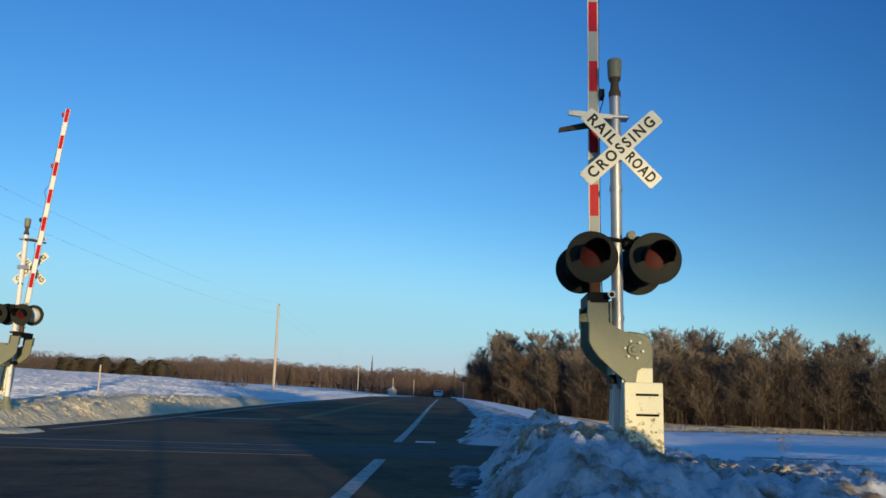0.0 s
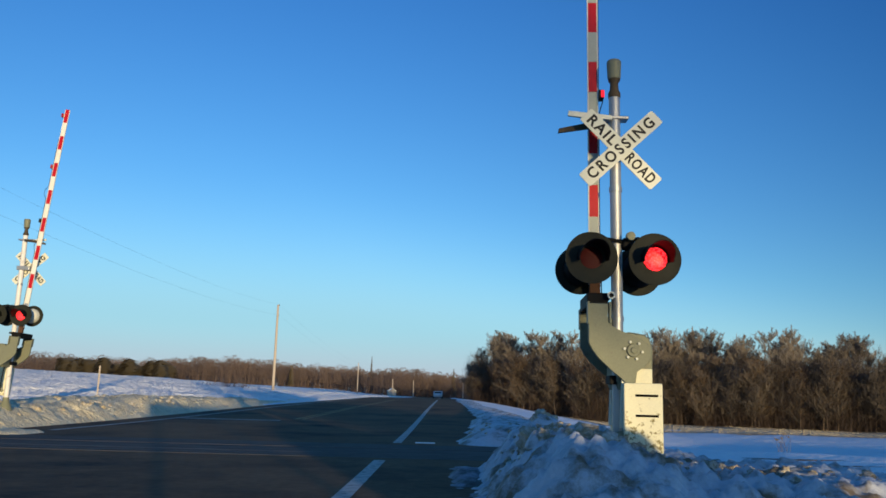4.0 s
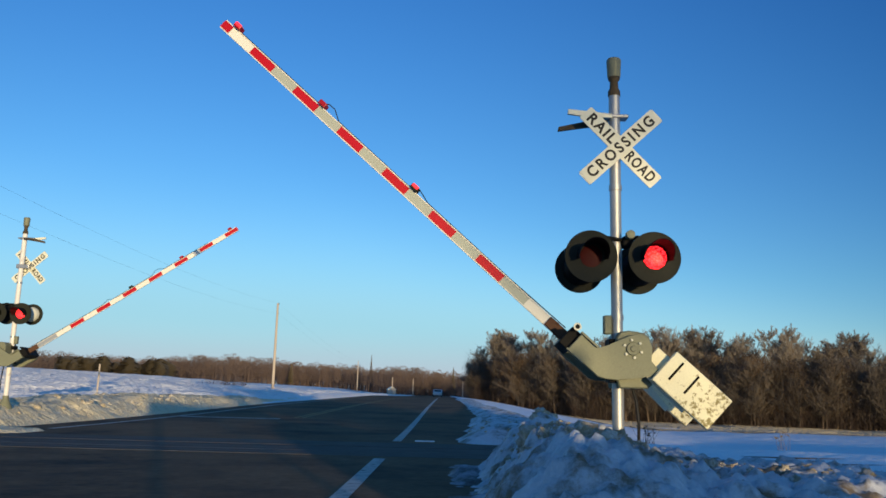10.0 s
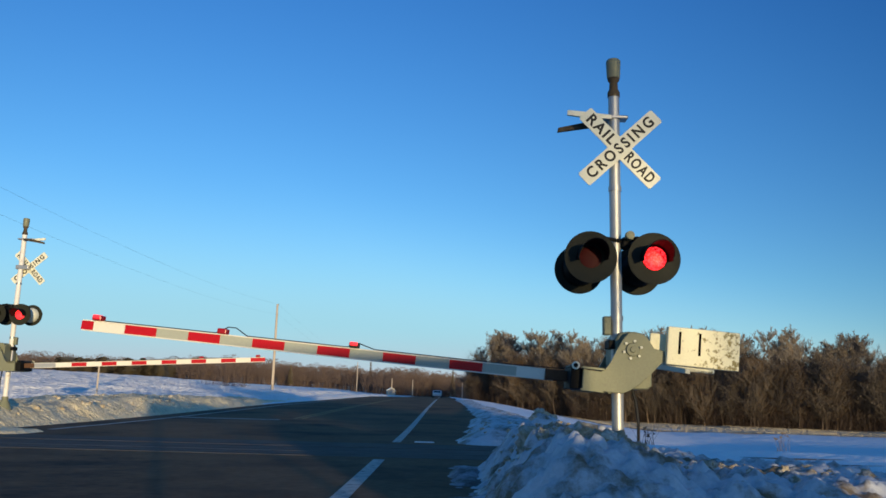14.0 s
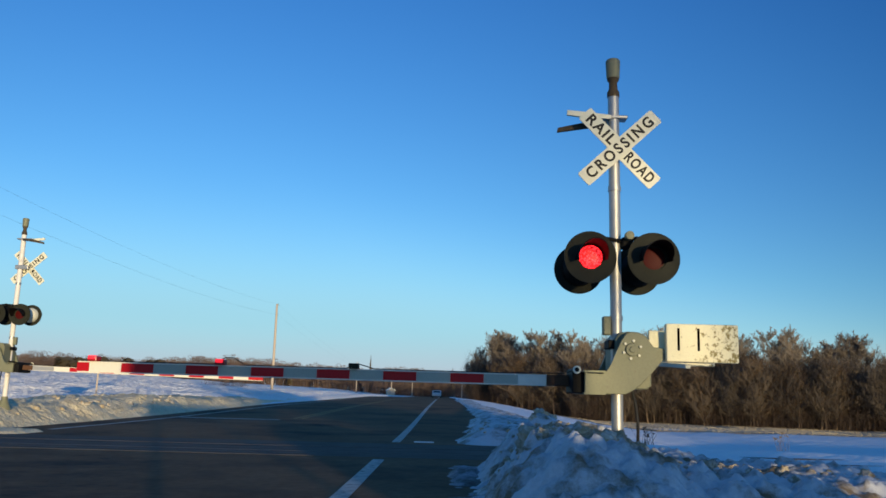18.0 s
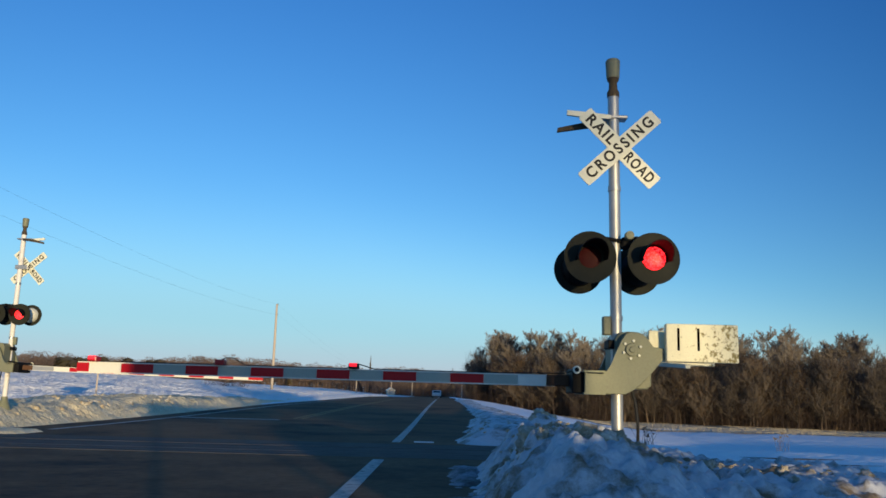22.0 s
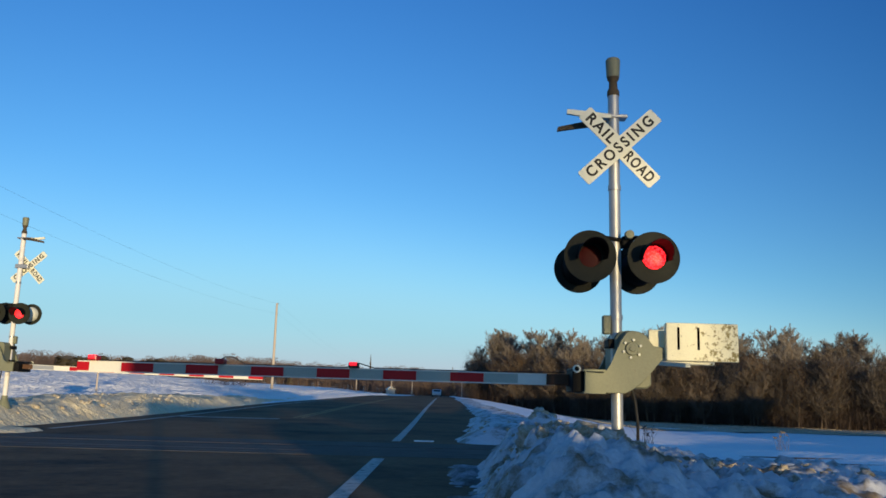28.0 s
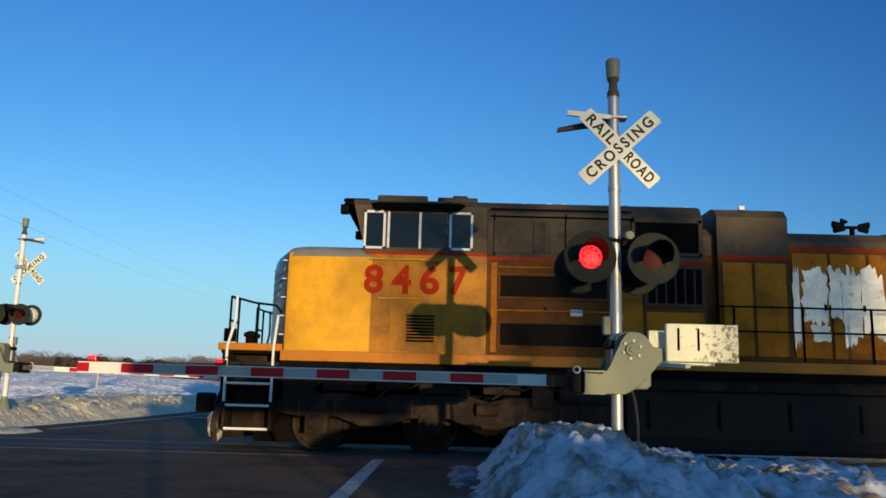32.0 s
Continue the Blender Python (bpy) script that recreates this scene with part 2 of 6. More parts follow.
SOILED = material("soiled_brown_yellow_paint", (0.20, 0.066, 0.005), 0.6, second=(0.10, 0.036, 0.006), scale=0.9, amount=1.0, grain=0.12, bump=0.05, bump_scale=8,
                  third=(0.040, 0.022, 0.010), third_scale=1.6, third_at=0.60, soft_edge=0.14, spec=0.12)
# the nose front's shade, away from the sun, is put into this dark colour
NOSESHADE = material("shade_dark_grey_nose", (0.055, 0.050, 0.042), 0.28, second=(0.032, 0.030, 0.026), scale=1.4, amount=1.0, grain=0.12, spec=0.5)
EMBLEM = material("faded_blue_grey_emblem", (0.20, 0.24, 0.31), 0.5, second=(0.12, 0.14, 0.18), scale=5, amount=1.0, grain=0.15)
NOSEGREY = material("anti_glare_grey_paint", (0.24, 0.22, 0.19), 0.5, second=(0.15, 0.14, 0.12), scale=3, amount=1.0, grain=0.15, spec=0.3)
ORANGE = material("orange_sill_paint", (0.48, 0.165, 0.006), 0.55, second=(0.34, 0.115, 0.006), scale=2, grain=0.08,
                  third=(0.16, 0.08, 0.03), third_scale=3, third_at=0.68)
LOCOGREY = material("locomotive_grey_paint", (0.092, 0.066, 0.034), 0.65, second=(0.060, 0.044, 0.025), scale=1.2, grain=0.08,
                    third=(0.035, 0.030, 0.024), third_scale=1.5, third_at=0.56)
LOCORED = material("red_stripe_paint", (0.40, 0.028, 0.003), 0.6, second=(0.30, 0.020, 0.003), scale=2, spec=0.06, third=(0.12, 0.03, 0.006), third_scale=4, third_at=0.62)
GRILLE = material("sooty_grille", (0.012, 0.009, 0.007), 0.85, second=(0.026, 0.016, 0.009), scale=3, spec=0.08)
UNDER = material("grimy_underframe", (0.022, 0.015, 0.010), 0.8, second=(0.009, 0.007, 0.005), scale=2.0, grain=0.2, bump=0.3, spec=0.15,
                 third=(0.060, 0.036, 0.020), third_scale=2.2, third_at=0.60)
TANK = material("brown_dirty_tank", (0.036, 0.022, 0.012), 0.8, second=(0.014, 0.009, 0.006), scale=0.9, amount=0.9, grain=0.15, bump=0.1)
# near black for dark parts, and for the shade filled in under the frame
SOOTSHADE = material("black_parts_and_shade", (0.006, 0.005, 0.004), 0.8, spec=0.04)
WHITEPAINT = material("white_edge_paint", (0.74, 0.73, 0.70), 0.5, second=(0.6, 0.58, 0.54), scale=6,
                      third=(0.2, 0.17, 0.14), third_scale=6, third_at=0.68)
FOIL = material("peeling_silver_decal", (0.80, 0.77, 0.66), 0.35, 0.35, second=(0.46, 0.42, 0.33), scale=2.2, amount=0.8, grain=0.15, bump=0.7, bump_scale=7,
                third=(0.30, 0.16, 0.02), third_scale=3.0, third_at=0.66, soft_edge=0.05)
GLASS = material("dark_cab_glass", (0.006, 0.008, 0.010), 0.06, second=(0.010, 0.012, 0.014), scale=1.0, spec=0.30)
CARWHITE = material("white_car_paint", (0.78, 0.78, 0.78), 0.35, coat=0.5)
TYRE = material("tyre_rubber", (0.02, 0.02, 0.02), 0.85)


# ---------------------------------------------------------------- building helpers
def part(name, bm, mat, parent=None, label="", smooth=False):
    """Links a bmesh as one mesh object, under its thing or part."""
    me = bpy.data.meshes.new(name)
    bmesh.ops.recalc_face_normals(bm, faces=bm.faces)
    if smooth:
        for f in bm.faces:
            f.smooth = True
    bm.to_mesh(me)
    bm.free()
    for m in (mat if isinstance(mat, (list, tuple)) else (mat,)):
        me.materials.append(m)
    if smooth:
        me.set_sharp_from_angle(angle=radians(40))
    ob = new(name, me)
    ob.parent = parent
    return tagged(ob, label)


def raw(name, verts, faces, mat, parent=None, label="", smooth=False):
    """The same from lists of corners and faces."""
    me = bpy.data.meshes.new(name)
    me.from_pydata(verts, [], faces)
    me.materials.append(mat)
    if smooth:
        me.shade_smooth()
    ob = new(name, me)
    ob.parent = parent
    return tagged(ob, label)


def thing(name, m, label, category, group="", kind=""):
    ob = new(name)
    ob.empty_display_size = 0.2
    ob.matrix_world = m
    return tagged(ob, label, category, group, kind)


def box(bm, x0, x1, y0, y1, z0, z1, bevel=0.0, turn=None):
    r = bmesh.ops.create_cube(bm, size=1.0)
    vs = r["verts"]
    bmesh.ops.scale(bm, vec=(x1 - x0, y1 - y0, z1 - z0), verts=vs)
    if bevel:
        es = list({e for v in vs for e in v.link_edges})
        got = bmesh.ops.bevel(bm, geom=es, offset=bevel, segments=2, affect="EDGES", profile=0.5)
        vs = list({v for f in got["faces"] for v in f.verts} | {v for v in vs if v.is_valid})
    if turn is not None:
        bmesh.ops.transform(bm, matrix=turn, verts=vs)
    bmesh.ops.translate(bm, vec=((x0 + x1) / 2, (y0 + y1) / 2, (z0 + z1) / 2), verts=vs)
    return bm


def rod(bm, a, b, r0, r1=None, n=12):
    """A round bar from a to b."""
    a, b = Vector(a), Vector(b)
    m = Matrix.Translation((a + b) / 2) @ (b - a).to_track_quat("Z", "Y").to_matrix().to_4x4()
    bmesh.ops.create_cone(bm, cap_ends=True, segments=n, radius1=r0, radius2=r0 if r1 is None else r1, depth=(b - a).length, matrix=m)
    return bm


def pipe(bm, pts, r, n=8):
    for a, b in zip(pts, pts[1:]):
        rod(bm, a, b, r, n=n)
    for p in pts[1:-1]:
        bmesh.ops.create_icosphere(bm, subdivisions=1, radius=r * 1.02, matrix=Matrix.Translation(p))
    return bm


def lathe(bm, rings, n=24, m=Matrix()):
    """A turned shape about z: rings of (radius, height)."""
    loops = []
    for r, z in rings:
        loops.append([bm.verts.new(m @ Vector((r * math.cos(2 * math.pi * k / n), r * math.sin(2 * math.pi * k / n), z))) for k in range(n)])
    for a, b in zip(loops, loops[1:]):
        for k in range(n):
            bm.faces.new((a[k], a[(k + 1) % n], b[(k + 1) % n], b[k]))
    if rings[0][0] > 1e-4:
        bm.faces.new(loops[0][::-1])
    if rings[-1][0] > 1e-4:
        bm.faces.new(loops[-1])
    bmesh.ops.remove_doubles(bm, verts=bm.verts, dist=1e-5)
    return bm


def plate(bm, outline, y0, y1, bevel=0.0):
    """A flat casting: an outline in x and z, with thickness from y0 to y1."""
    a = [bm.verts.new((x, y0, z)) for x, z in outline]
    b = [bm.verts.new((x, y1, z)) for x, z in outline]
    n = len(outline)
    faces = [bm.faces.new(a), bm.faces.new(b[::-1])]
    for k in range(n):
        faces.append(bm.faces.new((a[k], b[k], b[(k + 1) % n], a[(k + 1) % n])))
    if bevel:
        es = [e for f in faces[:2] for e in f.edges]
        bmesh.ops.bevel(bm, geom=es, offset=bevel, segments=1, affect="EDGES")
    return bm


def smoothstep(a, b, x):
    t = min(1.0, max(0.0, (x - a) / (b - a)))
    return t * t * (3 - 2 * t)


def lettering(name, text, size, m, mat, parent, thick=0.002, squeeze=1.0, weight=0.0, gap=1.0):
    """Writing in the built-in font, turned into a mesh."""
    cu = bpy.data.curves.new(name, "FONT")
    cu.body, cu.size, cu.align_x, cu.align_y, cu.extrude, cu.offset, cu.resolution_u = text, size, "CENTER", "CENTER", thick, weight, 4
    cu.space_character = gap
    tmp = bpy.data.objects.new(name, cu)
    me = bpy.data.meshes.new_from_object(tmp)
    bpy.data.objects.remove(tmp)
    me.transform(m @ Matrix.Diagonal((squeeze, 1, 1, 1)))
    me.materials.clear()
    me.materials.append(mat)
    ob = new(name, me)
    ob.parent = parent
    return ob


# ---------------------------------------------------------------- ground, road and track
ROAD_L, ROAD_R, ROAD_MID = -11.2, 1.45, -5.7
TRACK_Y = 16.5


def road_z(y):
    return 0.32 * smoothstep(20, 62, y) + 0.34 * smoothstep(55, 120, y) - 0.30 * smoothstep(125, 230, y)


def ground_z(x, y):
    """The lie of the land: the road on a low bank, a field falling away on one side, a rise on the other."""
    base = road_z(y)
    right = smoothstep(1.5, 20, x)
    low = -1.6 - 0.3 * smoothstep(40, 200, x)
    bank = 1.0 - smoothstep(2.5, 10.0, abs(y - TRACK_Y))
    near = 1.0 - smoothstep(6, 22, y)
    z = base * (1 - right) + right * (low * (1 - bank) * (1 - near) + near * 0.12)
    if x > 1.0:
        z += 0.10 * noise.noise((x * 0.35, y * 0.35, 3.1)) * smoothstep(1.0, 3.0, x)
    if x < -12:
        hill = smoothstep(15, 58, -x) * smoothstep(24, 60, y)
        z += 1.9 * hill + 0.55 * smoothstep(24, 72, -x) * smoothstep(100, 260, y) + 0.18 * smoothstep(12, 15, -x)
        z += 0.12 * noise.noise((x * 0.06, y * 0.06, 0.4)) * smoothstep(12, 25, -x)
        if y < 170:
            crust = smoothstep(13, 17, -x) * smoothstep(22, 30, y)
            # wind-packed drifts: short steep faces towards the road, long backs
            phase = y / 2.9 + 2.2 * noise.noise((x * 0.045, y * 0.05, 7.0)) + 0.7 * noise.noise((x * 0.22, y * 0.3, 2.0))
            phase -= math.floor(phase)
            drift = phase / 0.34 if phase < 0.34 else (1 - phase) / 0.66
            z += crust * (0.42 + 0.15 * noise.noise((x * 0.1, y * 0.1, 5.0))) * drift + crust * 0.05 * noise.noise((x * 0.6, y * 1.1, 2.0))
    if ROAD_L - 0.6 < x < ROAD_R + 0.3:
        z = base - 0.10
    return z


def steps(lo, hi, fine_lo, fine_hi, fine, grow=1.28):
    """Grid lines, close together in the middle stretch and wider apart outwards."""
    mid = [fine_lo + fine * k for k in range(int((fine_hi - fine_lo) / fine) + 1)]
    up, s = [mid[-1]], fine
    while up[-1] < hi:
        s *= grow
        up.append(up[-1] + s)
    down, s = [mid[0]], fine
    while down[-1] > lo:
        s *= grow
        down.append(down[-1] - s)
    return down[:0:-1] + mid + up[1:]


def sheet(name, xs, ys, height, mat, smooth=True):
    verts = [(x, y, height(x, y)) for y in ys for x in xs]
    w = len(xs)
    faces = [(j * w + i, j * w + i + 1, (j + 1) * w + i + 1, (j + 1) * w + i) for j in range(len(ys) - 1) for i in range(w - 1)]
    return raw(name, verts, faces, mat, smooth=smooth)


ground = sheet("ground", steps(-3500, 3500, -80, 24, 0.42), steps(-3000, 3800, -4, 130, 0.38), ground_z, SNOW)
ground.data.materials.append(FIELD)
for f in ground.data.polygons:
    if f.center.x < -12.5 and f.center.y > 15:
        f.material_index = 1
tagged(ground, "snow-covered open farmland round a road and railway", "snow field", kind="structure")


def strip(name, y_list, x0, x1, z_off, mat, thick=0.0, bend=0.0):
    """A band that follows the road's surface."""
    verts, faces = [], []
    for y in y_list:
        z = road_z(y) + z_off
        verts += [(x0, y, z), (x1, y, z), (x1, y, z - thick), (x0, y, z - thick)]
    for k in range(len(y_list) - 1):
        a, b = 4 * k, 4 * k + 4
        faces.append((a, a + 1, b + 1, b))
        if thick:
            faces += [(a + 1, a + 2, b + 2, b + 1), (a + 3, a, b, b + 3)]
    if thick:
        faces += [(0, 3, 2, 1), (4 * len(y_list) - 4, 4 * len(y_list) - 3, 4 * len(y_list) - 2, 4 * len(y_list) - 1)]
    return raw(name, verts, faces, mat)


NEAR_ROAD = [-60 + 4 * k for k in range(18)] + [12.0, 14.7]
FAR_ROAD = [18.75, 20] + [22 + 4 * k for k in range(12)] + [80 + 40 * k for k in range(30)]
for stretch in (NEAR_ROAD, FAR_ROAD):
    tagged(strip("road", stretch, ROAD_L, ROAD_R, 0.0, ASPHALT, 0.3), "dark worn asphalt country road, bare of snow", "road", kind="structure")
# the crossing's panels lie between and beside the rails
for y0, y1 in ((14.74, 15.70), (15.86, 17.13), (17.29, 18.71)):
    tagged(strip("crossing_panel", [y0, y1], ROAD_L, ROAD_R, 0.004, PATCH, 0.28), "dark grey crossing panels beside the rails", "road", kind="structure")

for y_list, x0, x1, mat, kind in (
        ([-40, 0, 8, 14.2], -1.22, -1.02, LINE, "white"), ([19.3, 22, 26, 30, 36, 42, 50, 60, 90, 130, 300], -1.24, -1.04, LINE, "white"),
        ([-40, 0, 14.0], -10.15, -9.97, LINE, "white"), ([20.9, 24, 28, 32, 36, 42, 50, 60, 90, 300], -10.15, -9.97, LINE, "white"),
        ([30.4, 30.85], -9.9, -6.2, LINE, "white"),
        ([32, 36, 42, 50, 60, 90, 300], -5.95, -5.83, YLINE, "yellow"), ([32, 36, 42, 50, 60, 90, 300], -5.67, -5.55, YLINE, "yellow")):
    tagged(strip("road_marking", y_list, x0, x1, 0.006, mat), f"worn {kind} painted line on the asphalt", "road marking", kind="structure")


def rail(y):
    """One rail: head, web and foot in section, along x."""
    prof = [(-0.07, 0), (0.07, 0), (0.07, 0.012), (0.012, 0.03), (0.012, 0.125), (0.036, 0.14), (0.036, 0.172), (0.028, 0.178),
            (-0.028, 0.178), (-0.036, 0.172), (-0.036, 0.14), (-0.012, 0.125), (-0.012, 0.03), (-0.07, 0.012)]
    verts, faces, n = [], [], len(prof)
    for x in (-240.0, 420.0):
        verts += [(x, y + a, b - 0.168) for a, b in prof]
    for k in range(n):
        faces.append((k, (k + 1) % n, n + (k + 1) % n, n + k))
    return tagged(raw("rail", verts, faces, STEEL), "steel railway rail with a bright worn head", "rail", "rails", "structure")


rail(TRACK_Y - 0.7535)
rail(TRACK_Y + 0.7535)

tie_me = bpy.data.meshes.new("tie")
bm = bmesh.new()
box(bm, -0.115, 0.115, -1.3, 1.3, -0.2, 0.0, 0.012)
bm.to_mesh(tie_me)
bm.free()
tie_me.materials.append(BARK)
track_bed = thing("track_bed", pose(0, TRACK_Y, 0), "timber ties half buried in snow under the rails", "railway track", kind="structure")
for k in range(90):
    for x in (1.0 + 0.53 * k, -11.6 - 0.53 * k):
        if abs(x) < 45:
            tie = new("tie", tie_me)
            tie.parent, tie.matrix_basis = track_bed, pose(x, 0, -0.165)


# ---------------------------------------------------------------- ploughed snow banks
def lumpy(x, y, seed, chunk=1.0):
    """Broken, clodded snow: a soft swell, clods with sharp creases and fine crumbs."""
    p = Vector((x, y, seed))
    d = noise.voronoi(p * (2.6 * chunk))[0]
    e = noise.voronoi(p * (6.5 * chunk) + Vector((3, 1, 2)))[0]
    return (0.16 * noise.noise(p * 0.9) + 0.24 * (0.55 - d[0]) * smoothstep(-0.2, 0.4, noise.noise(p * 0.7 + Vector((9, 0, 0))))
            + 0.12 * (0.5 - e[0]) + 0.06 * noise.noise(p * 6.0) + 0.035 * (0.4 - noise.voronoi(p * 15.0)[0][0]) + 0.02 * noise.noise(p * 21.0))


def snow_bank(x0, x1, y0, y1, step, crest, seed, mat, label, chunk=1.0, relief=1.0, calm=0.0):
    """A bank whose height is crest(x, y) above the ground, closed down to the ground at its rim."""
    nx, ny = int((x1 - x0) / step) + 1, int((y1 - y0) / step) + 1
    xs, ys = [x0 + step * i for i in range(nx)], [y0 + step * j for j in range(ny)]
    verts = []
    for y in ys:
        for x in xs:
            h = crest(x, y)
            z = h + relief * lumpy(x, y, seed, chunk) * smoothstep(0.0, 0.3, h) * (1 - calm * smoothstep(2.1, 3.0, x))
            base = road_z(y) if x < ROAD_R + 0.3 else min(ground_z(x, y), road_z(y) + 0.2)
            verts.append((x, y, base - 0.12 + max(0.0, z) + (0.04 if h > 0.05 else 0)))
    faces = [(j * nx + i, j * nx + i + 1, (j + 1) * nx + i + 1, (j + 1) * nx + i) for j in range(ny - 1) for i in range(nx - 1)]
    return tagged(raw("snow_bank", verts, faces, mat, smooth=True), label, "snow bank", "ploughed snow banks")


def near_crest(x, y):
    """The bank round the foot of the signal: steep towards the road, falling away on the field side."""
    edge = 0.28 + 0.24 * noise.noise((y * 0.8, 1.7, 0)) + 0.15 * noise.noise((y * 2.6, 4.7, 0))
    side = smoothstep(edge - 0.15, edge + 1.0, x)
    top = 0.82 + 0.14 * noise.noise((x * 0.9, y * 0.7, 5.0))
    over = smoothstep(1.75, 2.45, x - 0.10 * (y - 9) + 0.2 * noise.noise((y * 1.1, 8.0, 0)))
    shelf = max(0.22, 0.53 - 0.06 * (x - 2.3)) + 0.05 * noise.noise((x * 0.6, y * 0.6, 2.0))
    return (top * (1 - over) + shelf * over) * side * smoothstep(5.2, 7.2, y) * (1 - smoothstep(11.4, 13.7, y)) * (1 - smoothstep(8.0, 9.6, x))


def far_right_crest(x, y):
    edge = 0.05 + 0.95 * smoothstep(19, 40, y) - 0.5 * smoothstep(50, 90, y) + 0.35 * noise.noise((y * 0.35, 4.7, 0)) + 0.15 * noise.noise((y * 1.4, 2.7, 0))
    heap = 0.40 * math.exp(-((x - 2.35) / 0.42) ** 2 - ((y - 20.2) / 0.7) ** 2)
    return (0.40 * smoothstep(edge, edge + 1.3, x) * (1 - smoothstep(2.6, 5.0, x)) * (1 - 0.75 * smoothstep(24, 70, y)) + heap) * smoothstep(18.5, 20.0, y) \
        * (1 - smoothstep(100, 118, y))


def far_left_crest(x, y):
    top = 0.66 * (1 - 0.8 * smoothstep(34, 64, y)) + 0.12 * noise.noise((x * 0.4, y * 0.3, 2.0))
    return top * smoothstep(-17.5, -14.8, x) * (1 - smoothstep(-12.9, -11.4, x)) * smoothstep(19.5, 22, y) * (1 - smoothstep(80, 96, y))


near_bank = snow_bank(0.0, 9.6, 5.0, 13.8, 0.04, near_crest, 1.0, BANK, "ploughed heap of clodded dirty snow at the signal's foot", relief=1.2, calm=0.30)


def slush_crest(x, y):
    edge = 0.05 + 0.25 * noise.noise((y * 0.9, 6.1, 0)) + 0.12 * noise.noise((y * 3.2, 2.2, 0))
    return (0.12 + 0.08 * noise.noise((x * 2.6, y * 1.5, 4.4))) * smoothstep(edge - 0.25, edge + 0.25, x) * (1 - smoothstep(1.3, 1.5, x)) * smoothstep(5.0, 6.4, y) \
        * (1 - smoothstep(13.2, 14.2, y))


slush = snow_bank(-0.5, 1.6, 5.0, 14.3, 0.04, slush_crest, 3.0, SLUSH, "flat dirty slush along the edge of the asphalt", relief=0.75)
far_bank = snow_bank(-0.3, 5.2, 18.4, 118.0, 0.16, far_right_crest, 8.0, BANK, "ploughed snow bank along the road past the railway", chunk=0.7, relief=0.7)
left_bank = snow_bank(-17.6, -11.3, 19.4, 96.0, 0.2, far_left_crest, 5.0, SANDY, "sandy ploughed snow bank along the far road edge", chunk=0.9, relief=0.95)


def windrow_crest(x, y):
    """A low ridge left by the plough along the far stretch of the road."""
    return (0.34 + 0.10 * noise.noise((x * 0.5, y * 0.12, 3.0))) * smoothstep(-14.6, -13.0, x) * (1 - smoothstep(-12.0, -11.2, x)) * smoothstep(58, 80, y) * (1 - smoothstep(220, 250, y))


def trampled_crest(x, y):
    ragged = smoothstep(-0.12, 0.2, noise.noise((x * 0.9, y * 1.7, 6.0)) + 0.18)
    return 0.145 * ragged * smoothstep(-12.4, -12.0, x) * (1 - smoothstep(-10.0, -9.3, x)) * smoothstep(18.3, 18.7, y) * (1 - smoothstep(20.2, 20.7, y))


snow_bank(-14.8, -11.0, 56.0, 252.0, 0.4, windrow_crest, 9.0, FIELD, "low ridge of clean snow along the far road edge", chunk=0.5, relief=0.5)
snow_bank(-12.6, -9.0, 18.1, 20.9, 0.06, trampled_crest, 4.0, SANDY, "thin ragged strip of trampled snow beside the rails", relief=0.25)


def shade_crest(x, y):
    """An unseen roadside bank by the camera, shaped to shade the near heap."""
    return (1.26 - 0.92 * smoothstep(5.0, 5.6, x)) * smoothstep(3.5, 4.6, x) * (1 - smoothstep(6.0, 7.8, x)) * smoothstep(-6, -3.5, y) * (1 - smoothstep(0.8, 2.4, y))


shade_bank = snow_bank(3.4, 8.0, -6.2, 5.4, 0.16, shade_crest, 12.0, BANK, "unseen bank of ploughed snow, added to shade the near heap", relief=1.1)

# loose dirty clods lying on the banks
clod_meshes = []
for k in range(7):
    bm = bmesh.new()
    bmesh.ops.create_icosphere(bm, subdivisions=3, radius=1.0)
    for v in bm.verts:
        d = noise.voronoi(v.co * 1.6 + Vector((7 * k, 0, 0)))[0]
        v.co *= 0.70 + 0.55 * (0.55 - d[0]) + 0.26 * noise.noise(v.co * 2.2 + Vector((k, 2, 0))) + 0.09 * noise.noise(v.co * 6)
        v.co.z *= 0.75
    for f in bm.faces:
        f.smooth = True
    me = bpy.data.meshes.new("clod")
    bm.to_mesh(me)
    bm.free()
    me.materials.append(CLOD)
    clod_meshes.append(me)


def surface_tree(ob):
    from mathutils import bvhtree
    me = ob.data
    return bvhtree.BVHTree.FromPolygons([v.co for v in me.vertices], [tuple(p.vertices) for p in me.polygons])


def scatter_clods(bank, spots, rng):
    tree = surface_tree(bank)
    for x, y, size in spots:
        hit = tree.ray_cast(Vector((x, y, 5)), Vector((0, 0, -1)))[0]
        if hit is None:
            continue
        ob = new("clod", rng.choice(clod_meshes))
        ob.parent = bank
        s = size * rng.uniform(0.8, 1.2)
        ob.matrix_basis = pose(x, y, hit.z - 0.12 * s, rng.uniform(-40, 40), rng.uniform(-40, 40), rng.uniform(0, 360)) @ Matrix.Diagonal((s * rng.uniform(0.8, 1.3), s * rng.uniform(0.8, 1.3), s, 1))


crng = random.Random(21)
